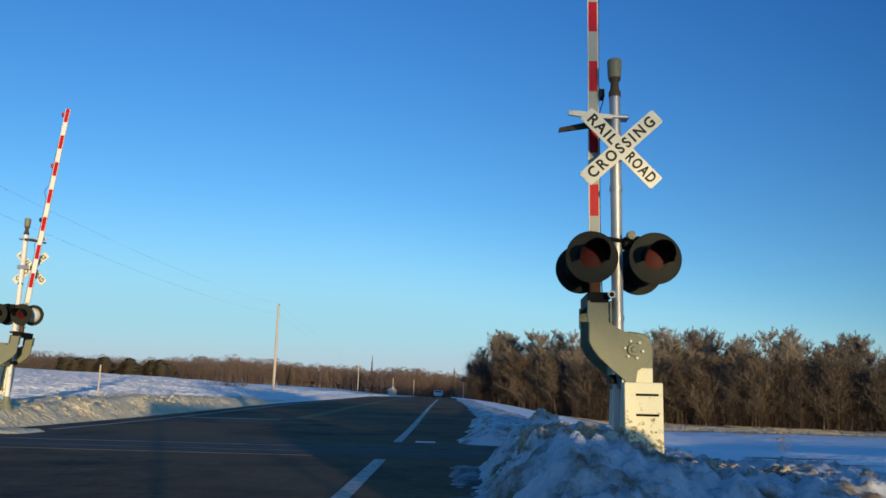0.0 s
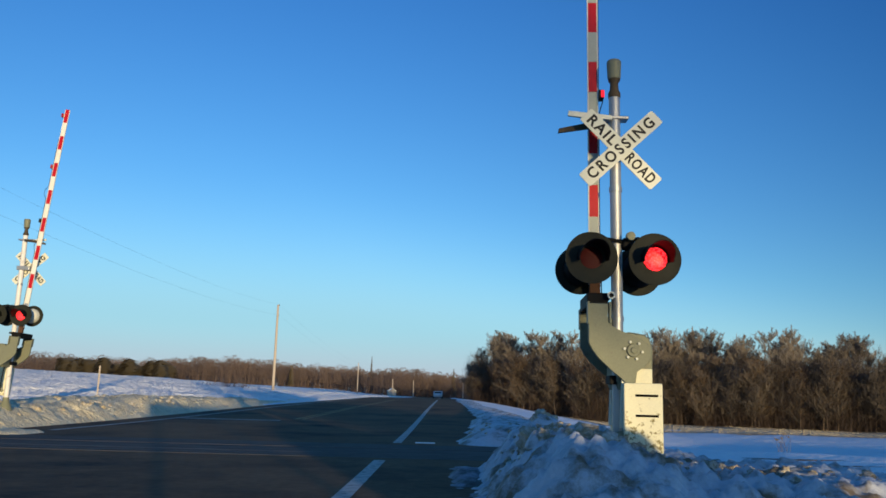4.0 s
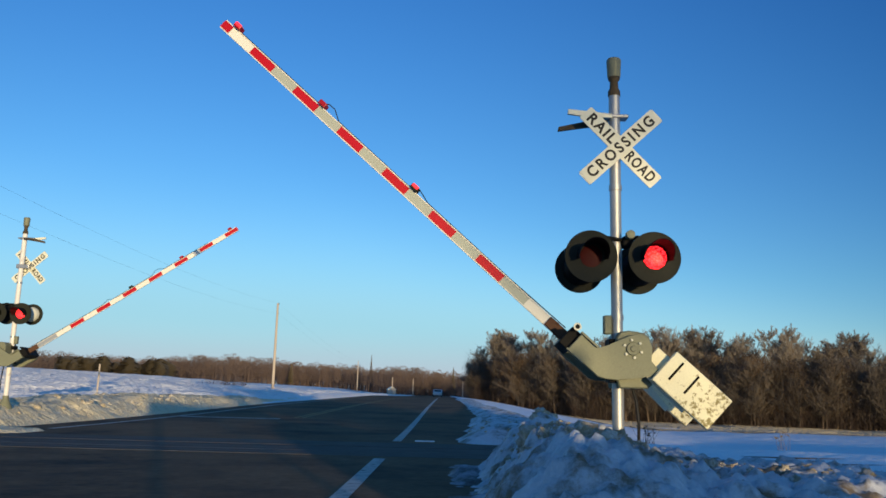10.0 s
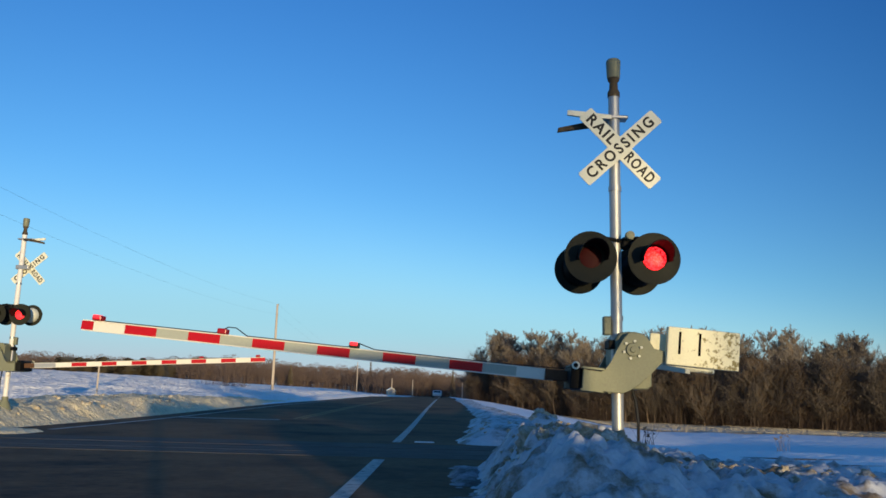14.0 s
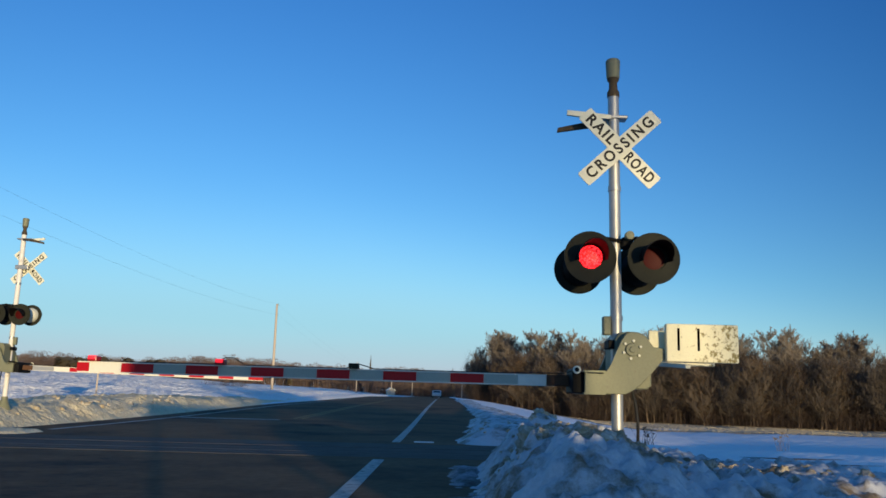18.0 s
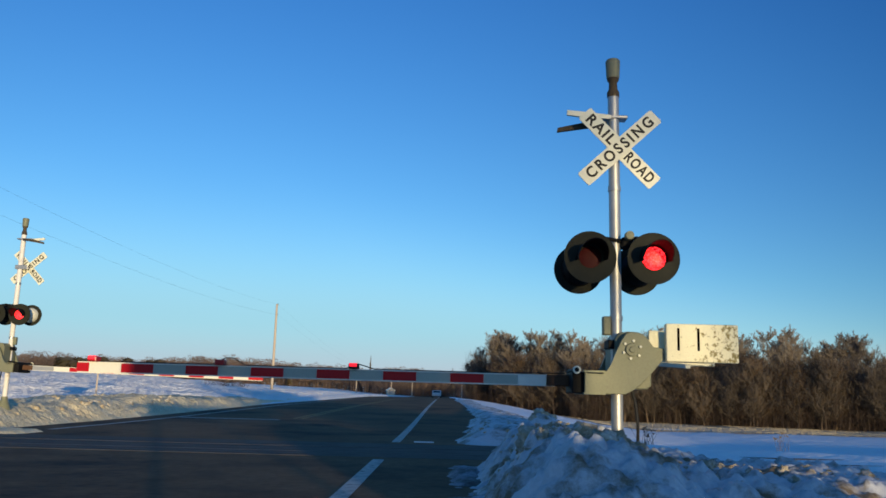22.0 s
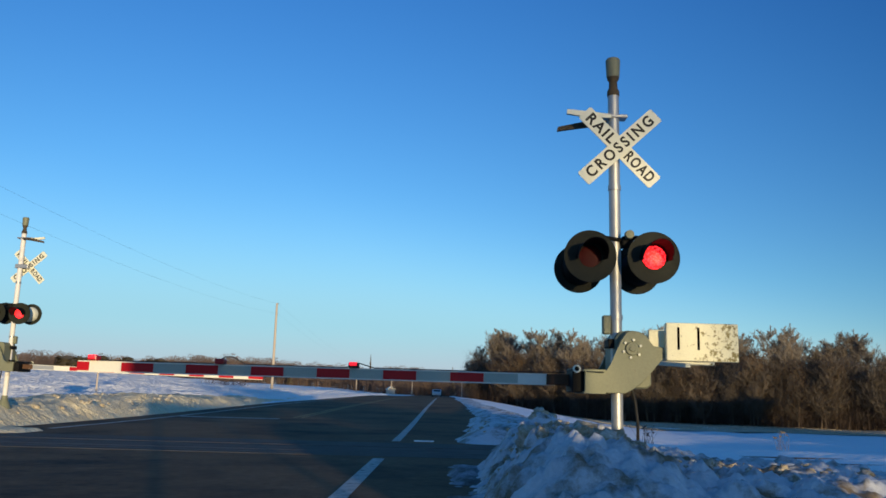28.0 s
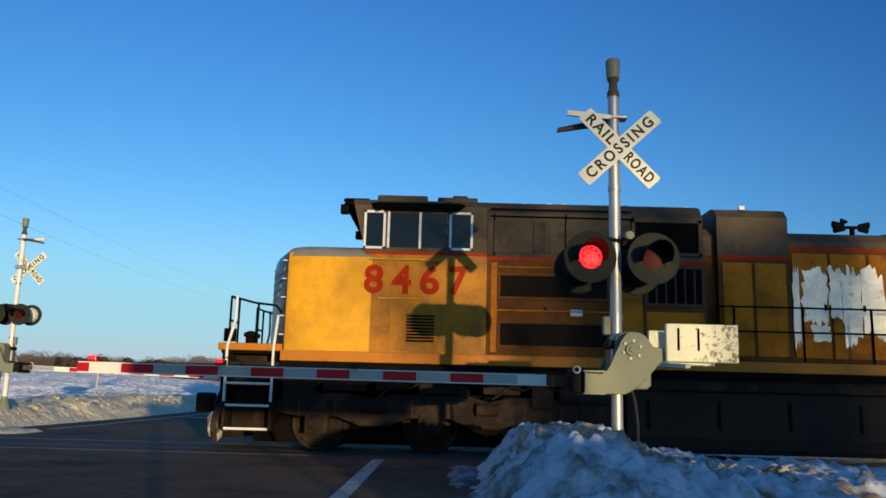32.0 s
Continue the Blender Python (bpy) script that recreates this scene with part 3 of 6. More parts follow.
# the large clods that stand out, then smaller crumbs round them
big = [(1.08, 9.40, 0.30), (1.24, 9.42, 0.15), (1.38, 8.80, 0.20), (1.52, 8.78, 0.29), (1.62, 8.86, 0.15), (1.90, 9.12, 0.20), (2.08, 9.05, 0.15), (1.61, 8.28, 0.25), (1.55, 8.20, 0.13),
       (0.80, 8.95, 0.17), (0.72, 8.70, 0.12), (2.12, 8.60, 0.19), (2.26, 8.66, 0.13), (2.54, 8.02, 0.17), (2.13, 8.00, 0.16), (1.89, 8.10, 0.14), (3.00, 8.00, 0.12), (2.36, 8.36, 0.15),
       (1.02, 8.55, 0.13), (1.25, 8.15, 0.11), (2.75, 8.30, 0.12), (3.35, 8.20, 0.10), (3.7, 8.5, 0.09), (2.05, 8.30, 0.11), (0.95, 9.9, 0.12), (1.3, 10.4, 0.10), (4.1, 8.3, 0.10)]
crumbs = [(x + crng.gauss(0, 0.28), y + crng.gauss(0, 0.4), crng.uniform(0.02, 0.085)) for x, y, s in big for _ in range(9)]
crumbs += [(crng.uniform(0.25, 2.2), crng.uniform(7.3, 12.5), crng.uniform(0.015, 0.05)) for _ in range(90)]
scatter_clods(near_bank, big + crumbs, crng)
scatter_clods(far_bank, [(2.35, 20.1, 0.24), (2.6, 20.3, 0.18), (2.85, 20.4, 0.16), (1.85, 19.6, 0.14), (2.15, 20.0, 0.15)]
              + [(crng.uniform(0.7, 2.6), crng.uniform(19.0, 26.0), crng.uniform(0.03, 0.09)) for _ in range(60)], crng)
scatter_clods(left_bank, [(crng.uniform(-14.6, -12.0), crng.uniform(21.0, 40.0), crng.uniform(0.05, 0.16)) for _ in range(70)], crng)

# a white bar stands in for the gleam of a sunlit rail head
bm = bmesh.new()
box(bm, -0.72, -0.25, 19.48, 19.59, -0.01, 0.024, 0.010)
tagged(part("packed_snow", bm, SNOW), "small white bar on the asphalt, standing for a sunlit rail head", "snow")

# ---------------------------------------------------------------- crossing signals with gates
def lamp_unit(parent, m, on_first):
    """A flashing lamp: background disc, housing, lens, hood, and the lit array that pushes to the front when on."""
    bm = bmesh.new()
    lathe(bm, [(0.0, 0.26), (0.09, 0.25), (0.15, 0.21), (0.20, 0.13), (0.215, 0.02), (0.215, 0.0)], 28, Matrix.Rotation(radians(-90), 4, "X"))
    unit = part("lamp_unit", bm, SIGN if not on_first and m.to_euler().z < 1 and parent.location.x < 0 else BLACK, parent, smooth=True)
    unit.matrix_basis = m
    bm = bmesh.new()
    lathe(bm, [(0.150, -0.012), (0.296, -0.004), (0.305, -0.014), (0.305, -0.026), (0.294, -0.022), (0.165, -0.028), (0.150, -0.028), (0.150, -0.012)], 40, Matrix.Rotation(radians(-90), 4, "X"))
    part("background_disc", bm, BOARD, unit, smooth=True)
    bm = bmesh.new()
    lathe(bm, [(0.0, -0.022), (0.06, -0.020), (0.11, -0.016), (0.148, -0.008), (0.148, 0.0), (0.0, 0.0)], 32, Matrix.Rotation(radians(-90), 4, "X"))
    part("lens", bm, LENS, unit, "dark red ribbed glass lens", smooth=True)
    # hood: the upper part of a tube round the lens, longest at the top
    bm = bmesh.new()
    n = 30
    rows = []
    for rad in (0.166, 0.158):
        back, front = [], []
        for k in range(n + 1):
            a = radians(-14 + 208 * k / n)
            reach = 0.20 + 0.20 * max(0.0, math.sin(a)) ** 0.8
            back.append(bm.verts.new((rad * math.cos(a), -0.028, rad * math.sin(a))))
            front.append(bm.verts.new((rad * 1.04 * math.cos(a), -0.028 - reach, rad * 1.04 * math.sin(a) - 0.02)))
        rows.append((back, front))
    for back, front in rows:
        for k in range(n):
            bm.faces.new((back[k], back[k + 1], front[k + 1], front[k]))
    for k in range(n):
        bm.faces.new((rows[0][1][k], rows[0][1][k + 1], rows[1][1][k + 1], rows[1][1][k]))
    part("hood", bm, BLACK, unit, "black sheet-metal visor", smooth=True)
    bm = bmesh.new()
    lathe(bm, [(0.0, -0.030), (0.07, -0.026), (0.12, -0.012), (0.138, 0.002), (0.0, 0.002)], 28, Matrix.Rotation(radians(-90), 4, "X"))
    led = part("lamp_array", bm, GLOW, unit, "glowing red array of the lamp", smooth=True)
    LAMPS.append((led, on_first, 0.030))
    return unit


CASTING = [(-0.53, -0.25), (-0.49, -0.285), (-0.33, -0.29), (-0.275, -0.25), (-0.23, -0.16), (-0.18, -0.04), (-0.12, 0.10), (-0.06, 0.185), (0.0, 0.205),
           (0.09, 0.195), (0.16, 0.15), (0.20, 0.09), (0.235, 0.03), (0.36, 0.02), (0.37, -0.09), (0.30, -0.14), (0.22, -0.25), (0.10, -0.385), (0.0, -0.46), (-0.08, -0.50), (-0.53, -0.50)]
LAMPS = []
GATES = []


def crossing_signal(m, label, skew, hub, buck=0.047, extra=0.0, rise=0.0, bracket_rise=0.0, paint=None):
    sig = thing("crossing_signal", m, label, "crossing signal", "crossing signals")
    bm = bmesh.new()
    rod(bm, (0, 0, -0.1), (0, 0, 4.84 + rise), 0.068, n=20)
    part("mast", bm, paint or ALU, sig, "silver-painted steel tube mast", smooth=True)
    bm = bmesh.new()
    lathe(bm, [(0.20, -0.3), (0.20, 0.05), (0.13, 0.22), (0.085, 0.30), (0.085, 0.40)], 16)
    part("mast_base", bm, OLIVE, sig, smooth=True)
    bm = bmesh.new()
    lathe(bm, [(0.076, 4.80), (0.076, 4.86), (0.055, 4.90), (0.050, 4.99), (0.072, 5.02), (0.072, 5.05)], 18, Matrix.Translation((0, 0, rise)))
    part("mast_cap", bm, LOCOGREY, sig, smooth=True)
    bm = bmesh.new()
    lathe(bm, [(0.076, 5.045), (0.080, 5.055), (0.089, 5.24), (0.089, 5.27), (0.075, 5.29), (0.0, 5.292)], 24, Matrix.Translation((0, 0, rise)))
    part("bell", bm, OLIVE, sig, "weathered grey bell drum on top of the mast", smooth=True)
    # crossbuck
    for text, turn, y in (("RAIL   ROAD", -46.1, -0.100 if buck > 0 else -0.125), ("CROSSING", 42.9, -0.125 if buck > 0 else -0.100)):
        flat = pose(buck, y, 4.116, 0, 0, 180 if buck < 0 else 0) @ pose(0, 0, 0, 0, -turn, 0)
        bm = bmesh.new()
        box(bm, -0.607, 0.607, -0.006, 0.006, -0.101, 0.101)
        bmesh.ops.bevel(bm, geom=[e for e in bm.edges if abs((e.verts[0].co - e.verts[1].co).y) > 0.005], offset=0.012, segments=2, affect="EDGES")
        blade = part("crossbuck_blade", bm, SIGN, sig, "white reflective blade with black capitals")
        blade.matrix_basis = flat
        if text == "CROSSING":
            words = [("CROSSING", 0.0)]
        else:
            words = [("RAIL", -0.325), ("ROAD", 0.335)]
        for word, at in words:
            wide = 1.05 if word == "CROSSING" else 0.43
            ob = lettering("lettering", word, 0.185, Matrix.Translation((at, -0.0075, -0.002)) @ Matrix.Rotation(radians(90), 4, "X"), LETTER, blade, 0.001, 1.0, 0.0055, 1.38 if word == "CROSSING" else 1.22)
            xs = [v.co.x for v in ob.data.vertices]
            fit = wide / (max(xs) - min(xs))
            for v in ob.data.vertices:
                v.co.x = at + (v.co.x - at) * fit
    bm = bmesh.new()
    box(bm, min(-0.09, buck - 0.05), 0.12, -0.098, 0.075, 4.05, 4.17, 0.01)
    part("crossbuck_bracket", bm, GALV, sig)
    # second pair of blades, seen edge-on beside the mast
    bm = bmesh.new()
    box(bm, -0.30, 0.16, -0.085, 0.085, 4.505, 4.545, 0.012)
    part("arm_clamp", bm, GALV, sig).location.z = bracket_rise
    bm = bmesh.new()
    plate(bm, [(-0.68, 4.375), (-0.67, 4.43), (-0.35, 4.505), (-0.05, 4.53), (-0.05, 4.47), (-0.35, 4.43)], 0.11, 0.15)
    part("bracket_arm", bm, LOCOGREY, sig).location.z = bracket_rise
    bm = bmesh.new()
    plate(bm, [(-0.585, 4.53), (-0.58, 4.59), (-0.30, 4.565), (-0.05, 4.54), (-0.05, 4.49), (-0.33, 4.50)], -0.095, -0.055)
    part("bracket_arm", bm, SIGN, sig).location.z = bracket_rise
    # lamps: one pair towards the road user, one pair the other way
    for x, first in ((-0.344, False), (0.390, True)):
        lamp_unit(sig, pose(x, -0.25, 2.740), first)
    for x, first in ((-0.37, True), (0.345, False)):
        lamp_unit(sig, pose(x, 0.40, 2.70, 0, 0, 180), first)
    bm = bmesh.new()
    box(bm, 0.06, 0.17, -0.12, 0.12, 2.90, 3.02, 0.02)
    part("junction_box", bm, BLACK, sig)
    for x, y0, y1, y2 in ((-0.344, -0.06, -0.10, -0.12), (0.390, -0.06, -0.10, -0.12), (-0.39, 0.06, 0.12, 0.25), (0.345, 0.06, 0.12, 0.25)):
        bm = bmesh.new()
        pipe(bm, [(0.1, y0, 2.97), (x * 0.6, y1, 3.01), (x, y2, 2.96), (x, y2, 2.86)], 0.024)
        part("lamp_bracket", bm, BLACK, sig, smooth=True)
    bm = bmesh.new()
    lathe(bm, [(0.0, 0.0), (0.05, 0.0), (0.055, 0.02), (0.05, 0.09), (0.0, 0.10)], 16, pose(0.13, -0.14, 3.02, 90, 0, 0))
    part("junction_cap", bm, OLIVE, sig, "round grey cap of the junction box", smooth=True)
    bm = bmesh.new()
    box(bm, -0.16, -0.07, -0.05, 0.06, 1.86, 2.08, 0.015)
    part("relay_box", bm, OLIVE, sig)
    for z in (2.06, 3.63):
        bm = bmesh.new()
        lathe(bm, [(0.072, z - 0.03), (0.078, z - 0.03), (0.078, z + 0.03), (0.072, z + 0.03)], 20)
        part("mast_band", bm, GALV, sig, smooth=True)
    # gate machine on the mast
    bm = bmesh.new()
    outline = [(-0.02, 1.24), (0.30, 1.24), (0.35, 1.28), (0.36, 1.70), (0.33, 1.82), (0.27, 1.87), (0.10, 1.895), (0.0, 1.88), (-0.05, 1.80), (-0.05, 1.34)]
    plate(bm, outline, -0.20, 0.42, 0.015)
    part("gate_machine", bm, OLIVE, sig, "olive-grey gate machine housing")
    bm = bmesh.new()
    box(bm, -0.12, 0.10, -0.13, 0.13, 1.30, 1.40, 0.01)
    part("mast_clamp", bm, BLACK, sig)
    bm = bmesh.new()
    box(bm, -0.12, 0.10, -0.13, 0.13, 1.70, 1.80, 0.01)
    part("mast_clamp", bm, BLACK, sig)
    bm = bmesh.new()
    pipe(bm, [(0.16, -0.02, 1.26), (0.20, -0.04, 1.10), (0.225, -0.05, 0.85), (0.22, -0.05, 0.55)], 0.018)
    part("cable_hose", bm, CABLE, sig, smooth=True)

    # the moving gate: two castings, two balance weights and the long arm, all turning about the hub
    bm = bmesh.new()
    box(bm, -6.695 - extra, -0.82, 0.235, 0.245, -0.425, -0.290)
    for z in (-0.425, -0.302):
        box(bm, -6.695 - extra, -0.82, 0.222, 0.258, z, z + 0.012)
    arm = part("gate_arm", bm, PALESTRIPE, sig, "long gate arm banded in red and greyish white")
    arm.matrix_basis = pose(0.125, 0, hub, 0, 0, skew)
    x = -0.82
    if extra:
        bm = bmesh.new()
        box(bm, x - extra + 0.002, x - 0.002, 0.228, 0.252, -0.411, -0.279)
        part("arm_tube", bm, GALV, arm, "bare grey metal arm tube")
        x -= extra
    widths = [(0.44, PALESTRIPE)] + [(0.407, GREYSTRIPE if k % 2 == 0 else REDSTRIPE) for k in range(12)] + [(0.407, PALESTRIPE), (0.157, REDSTRIPE)]
    if extra:
        widths = [(0.44, PALESTRIPE)] + [(0.419, REDSTRIPE if k % 2 == 0 else PALESTRIPE) for k in range(13)]
    for w, mat in widths:
        bm = bmesh.new()
        box(bm, x - w + 0.002, x - 0.002, 0.228, 0.252, -0.411, -0.304)
        part("stripe", bm, mat, arm, "red band" if mat is REDSTRIPE else "greyish white band")
        x -= w
    for y in (-0.30, 0.55):
        bm = bmesh.new()
        plate(bm, CASTING, y - 0.03, y + 0.03, 0.008)
        for z0 in (-0.265, -0.51):
            box(bm, -0.545, -0.30, y - 0.06, y + 0.06, z0, z0 + 0.022)
        part("casting", bm, OLIVE, arm, "olive-grey curved gate casting")
        bm = bmesh.new()
        lathe(bm, [(0.0, -0.05), (0.03, -0.05), (0.035, -0.03), (0.07, -0.03), (0.075, -0.012), (0.075, 0.0)], 20,
              Matrix.Translation((0, y - 0.03, 0)) @ Matrix.Rotation(radians(-90), 4, "X"))
        part("hub", bm, OLIVE, arm, smooth=True)
        for k in range(6):
            a = radians(60 * k + 20)
            bm = bmesh.new()
            rod(bm, (0.10 * math.cos(a), y - 0.028, 0.10 * math.sin(a)), (0.10 * math.cos(a), y - 0.055, 0.10 * math.sin(a)), 0.016, n=6)
            part("bolt", bm, SIGN, arm)
        bm = bmesh.new()
        plate(bm, [(0.33, -0.03), (0.33, -0.13), (0.86, -0.155), (0.86, -0.10)], y + 0.0, y + 0.05)
        part("weight_bracket", bm, SIGN, arm)
        out = y - 0.11 if y < 0 else y + 0.02
        bm = bmesh.new()
        box(bm, 0.365, 1.16, out, out + 0.10, -0.125, 0.30, 0.014)
        part("balance_weight", bm, CREAM, arm, "cream-painted rusting balance weight")
        for xs in (0.50, 0.72):
            bm = bmesh.new()
            box(bm, xs - 0.013, xs + 0.013, out - 0.004, out + 0.02, 0.0, 0.25)
            part("slot", bm, SOOTSHADE, arm)
        bm = bmesh.new()
        box(bm, 0.20, 0.40, y + 0.04, y + 0.10, 0.02, 0.22, 0.01)
        part("weight_link", bm, CREAM, arm)
    bm = bmesh.new()
    rod(bm, (-0.62, -0.34, -0.24), (-0.62, 0.60, -0.24), 0.028, n=12)
    part("cross_pipe", bm, BLACK, arm, smooth=True)
    bm = bmesh.new()
    bmesh.ops.create_cone(bm, cap_ends=False, segments=16, radius1=0.045, radius2=0.045, depth=0.02, matrix=Matrix.Translation((-0.62, -0.345, -0.24)) @ Matrix.Rotation(radians(90), 4, "X"))
    bmesh.ops.solidify(bm, geom=bm.faces, thickness=0.018)
    part("ring", bm, SIGN, arm)
    bm = bmesh.new()
    box(bm, -0.66, -0.50, -0.24, 0.52, -0.50, -0.26, 0.01)
    part("arm_socket", bm, BLACK, arm)
    bm = bmesh.new()
    box(bm, -0.92, -0.62, 0.19, 0.29, -0.42, -0.29, 0.01)
    for z in (-0.30, -0.41):
        rod(bm, (-0.80, 0.17, z), (-0.80, 0.31, z), 0.012, n=6)
    part("arm_splice", bm, RUST, arm, "rusty arm splice bracket")
    for at, state in ((-3.25 - extra, True), (-4.90 - extra, False), (-6.50 - extra, None)):
        bm = bmesh.new()
        box(bm, at - 0.058, at + 0.058, 0.17, 0.31, -0.289, -0.222, 0.012)
        part("arm_lamp", bm, BOARD if state else ARMLENS, arm, "small dark grey lamp on the gate arm" if state else "small red lamp on the gate arm")
        bm = bmesh.new()
        box(bm, at - 0.048, at + 0.048, 0.195, 0.285, -0.277, -0.232, 0.01)
        glow = part("arm_lamp_glow", bm, ARMGLOW, arm, "lit red arm lamp")
        ARMLAMPS.append((glow, state))
    bm = bmesh.new()
    cable = [(-0.7, 0.27, -0.24), (-1.6, 0.262, -0.258), (-3.0, 0.262, -0.255), (-3.2, 0.262, -0.20), (-3.35, 0.262, -0.258), (-4.6, 0.262, -0.255),
             (-4.75, 0.262, -0.17), (-4.85, 0.262, -0.17), (-5.0, 0.262, -0.255), (-6.45, 0.262, -0.256)]
    pipe(bm, cable, 0.007, 5)
    part("arm_cable", bm, CABLE, arm).location.z = -0.026
    GATES.append((arm, skew, hub))
    return sig


ARMLAMPS = []
crossing_signal(pose(1.985, 9.45, 0), "silver crossing signal with white crossbuck, red lamps and gate in snow", -3.0, 1.678)
crossing_signal(pose(-12.50, 23.1, 0.36, 0, 0, 180), "silver crossing signal with gate across the road, seen from behind", 3.0, 1.59, -0.20, 0.69, 0.28, 0.42, WHITEPAINT)


# ---------------------------------------------------------------- locomotive
def prism(bm, section, x0, x1, taper=1.0):
    """A body with a constant section (y, z) from x0 to x1; taper narrows the end at x0."""
    a = [bm.verts.new((x0, y * taper, z)) for y, z in section]
    b = [bm.verts.new((x1, y, z)) for y, z in section]
    n = len(section)
    bm.faces.new(a)
    bm.faces.new(b[::-1])
    for k in range(n):
        bm.faces.new((a[k], b[k], b[(k + 1) % n], a[(k + 1) % n]))
    return bm


def mirrored(pts):
    return pts + [(-y, z) for y, z in reversed(pts)]


def locomotive(m):
    loco = thing("locomotive", m, "grimy yellow and grey diesel locomotive with red numbers", "locomotive")

    def add(name, mat, label="", smooth=False, parent=None, boxes=(), bevel=0.0):
        bm = bmesh.new()
        for b in boxes:
            box(bm, *b, bevel)
        return part(name, bm, mat, parent or loco, label, smooth)

    # frame and sills
    add("underframe", UNDER, boxes=[(0.55, 21.9, -1.45, 1.45, 1.30, 1.64)], bevel=0.03)
    for s in (-1, 1):
        add("sill", ORANGE, "orange sill stripe", boxes=[(1.12, 21.6, min(s * 1.46, s * 1.565), max(s * 1.46, s * 1.565), 1.665, 1.86)], bevel=0.01)
        add("sill_edge", SOOTSHADE, boxes=[(1.12, 21.6, min(s * 1.44, s * 1.55), max(s * 1.44, s * 1.55), 1.52, 1.66)])
    add("deck", SOOTSHADE, boxes=[(0.0, 22.4, -1.45, 1.45, 1.78, 1.83)])

    # nose
    bm = bmesh.new()
    rows = []
    for x, w, top in ((0.76, 0.72, 3.56), (0.78, 0.80, 3.66), (0.84, 0.92, 3.71), (1.12, 1.46, 3.77), (1.17, 1.51, 3.80), (1.24, 1.54, 3.83), (1.40, 1.555, 3.85), (2.78, 1.565, 3.86)):
        sec = [(-w, 1.86), (-w, top - 0.22), (-w + 0.05, top - 0.09), (-w + 0.16, top - 0.02), (-w + 0.32, top), (w - 0.32, top), (w - 0.16, top - 0.02), (w - 0.05, top - 0.09), (w, top - 0.22), (w, 1.86)]
        rows.append([bm.verts.new((x, y, z)) for y, z in sec])
    for a, b in zip(rows, rows[1:]):
        for k in range(len(a)):
            bm.faces.new((a[k], b[k], b[(k + 1) % len(a)], a[(k + 1) % len(a)]))
    bm.faces.new(rows[0])
    bm.faces.new(rows[-1][::-1])
    nose = part("nose", bm, (YELLOW, NOSESHADE, NOSEGREY), loco, "rounded yellow nose with a grey top and a front darkened for shade", True)
    # front faces take the colour darkened for shade, the top its grey paint
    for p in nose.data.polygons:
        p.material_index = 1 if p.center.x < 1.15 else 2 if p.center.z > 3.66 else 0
    add("nose_front", NOSESHADE, "grey nose front darkened for shade", boxes=[(0.735, 0.765, -0.66, 0.66, 1.98, 3.50)], bevel=0.01)
    for z in (2.15, 2.5, 2.85, 3.2, 3.55):
        bm = bmesh.new()
        pipe(bm, [(1.20, -1.46, z), (1.06, -1.47, z), (1.06, -1.30, z), (1.16, -1.28, z)], 0.018, 6)
        part("grab_iron", bm, GALV, loco)
    bm = bmesh.new()
    prism(bm, mirrored([(-1.20, 3.864), (-1.15, 3.885)]), 1.45, 2.74)
    part("nose_roof", bm, GALV, loco, "grey anti-glare nose top")
    for z in (2.2, 2.6, 3.0, 3.4):
        bm = bmesh.new()
        pipe(bm, [(0.80, 0.78, z), (0.68, 0.72, z), (0.66, 0.46, z), (0.76, 0.46, z)], 0.016, 6)
        part("grab_iron", bm, GALV, loco)
    add("nose_door", NOSESHADE, boxes=[(0.705, 0.74, -0.36, 0.36, 2.02, 3.44)], bevel=0.015)
    # winged emblem on the nose front, as plain shapes
    for k in range(4):
        for side in (-1, 1):
            bm = bmesh.new()
            plate(bm, [(0.30, 3.36 - 0.16 * k), (1.06 - 0.12 * k, 3.42 - 0.15 * k), (1.04 - 0.12 * k, 3.35 - 0.15 * k), (0.30, 3.26 - 0.16 * k)], -0.008, 0.008)
            wing = part("emblem_wing", bm, EMBLEM, loco, "faded blue-grey wing bar on the nose")
            wing.matrix_basis = pose(0.645, 0.49 * side, 0, 0, 0, 64 * side) @ pose(0, 0.014 * side, 0)
    bm = bmesh.new()
    plate(bm, [(-0.28, 3.2), (0.28, 3.2), (0.28, 2.8), (0.0, 2.45), (-0.28, 2.8)], -0.01, 0.01)
    shield = part("emblem_shield", bm, EMBLEM, loco, "faded shield shape")
    shield.matrix_basis = pose(0.695, 0, 0, 0, 0, 90)
    for y in (-0.42, 0.42):
        bm = bmesh.new()
        lathe(bm, [(0.0, 0.0), (0.10, 0.0), (0.12, 0.05), (0.12, 0.12)], 16, pose(-0.02, y, 1.62, 0, 90, 0))
        part("ditch_light", bm, SIGN, loco, smooth=True)

    # cab
    bm = bmesh.new()
    prism(bm, mirrored([(-1.572, 1.86), (-1.572, 3.73)]), 2.76, 4.92)
    part("cab_side", bm, CABYELLOW, loco, "yellow lower cab")
    bm = bmesh.new()
    front = [(-1.572, 3.735), (-1.55, 4.40), (-1.51, 4.66), (-1.32, 4.81), (-0.9, 4.89), (0.9, 4.89), (1.32, 4.81), (1.51, 4.66), (1.55, 4.40), (1.572, 3.735)]
    a = [bm.verts.new((2.62 - 0.30 * (z - 3.735) / 1.1, y, z)) for y, z in front]
    b = [bm.verts.new((4.92, y, z)) for y, z in front]
    bm.faces.new(a)
    bm.faces.new(b[::-1])
    for k in range(len(front)):
        bm.faces.new((a[k], b[k], b[(k + 1) % len(front)], a[(k + 1) % len(front)]))
    part("cab_top", bm, LOCOGREY, loco, "grey upper cab")
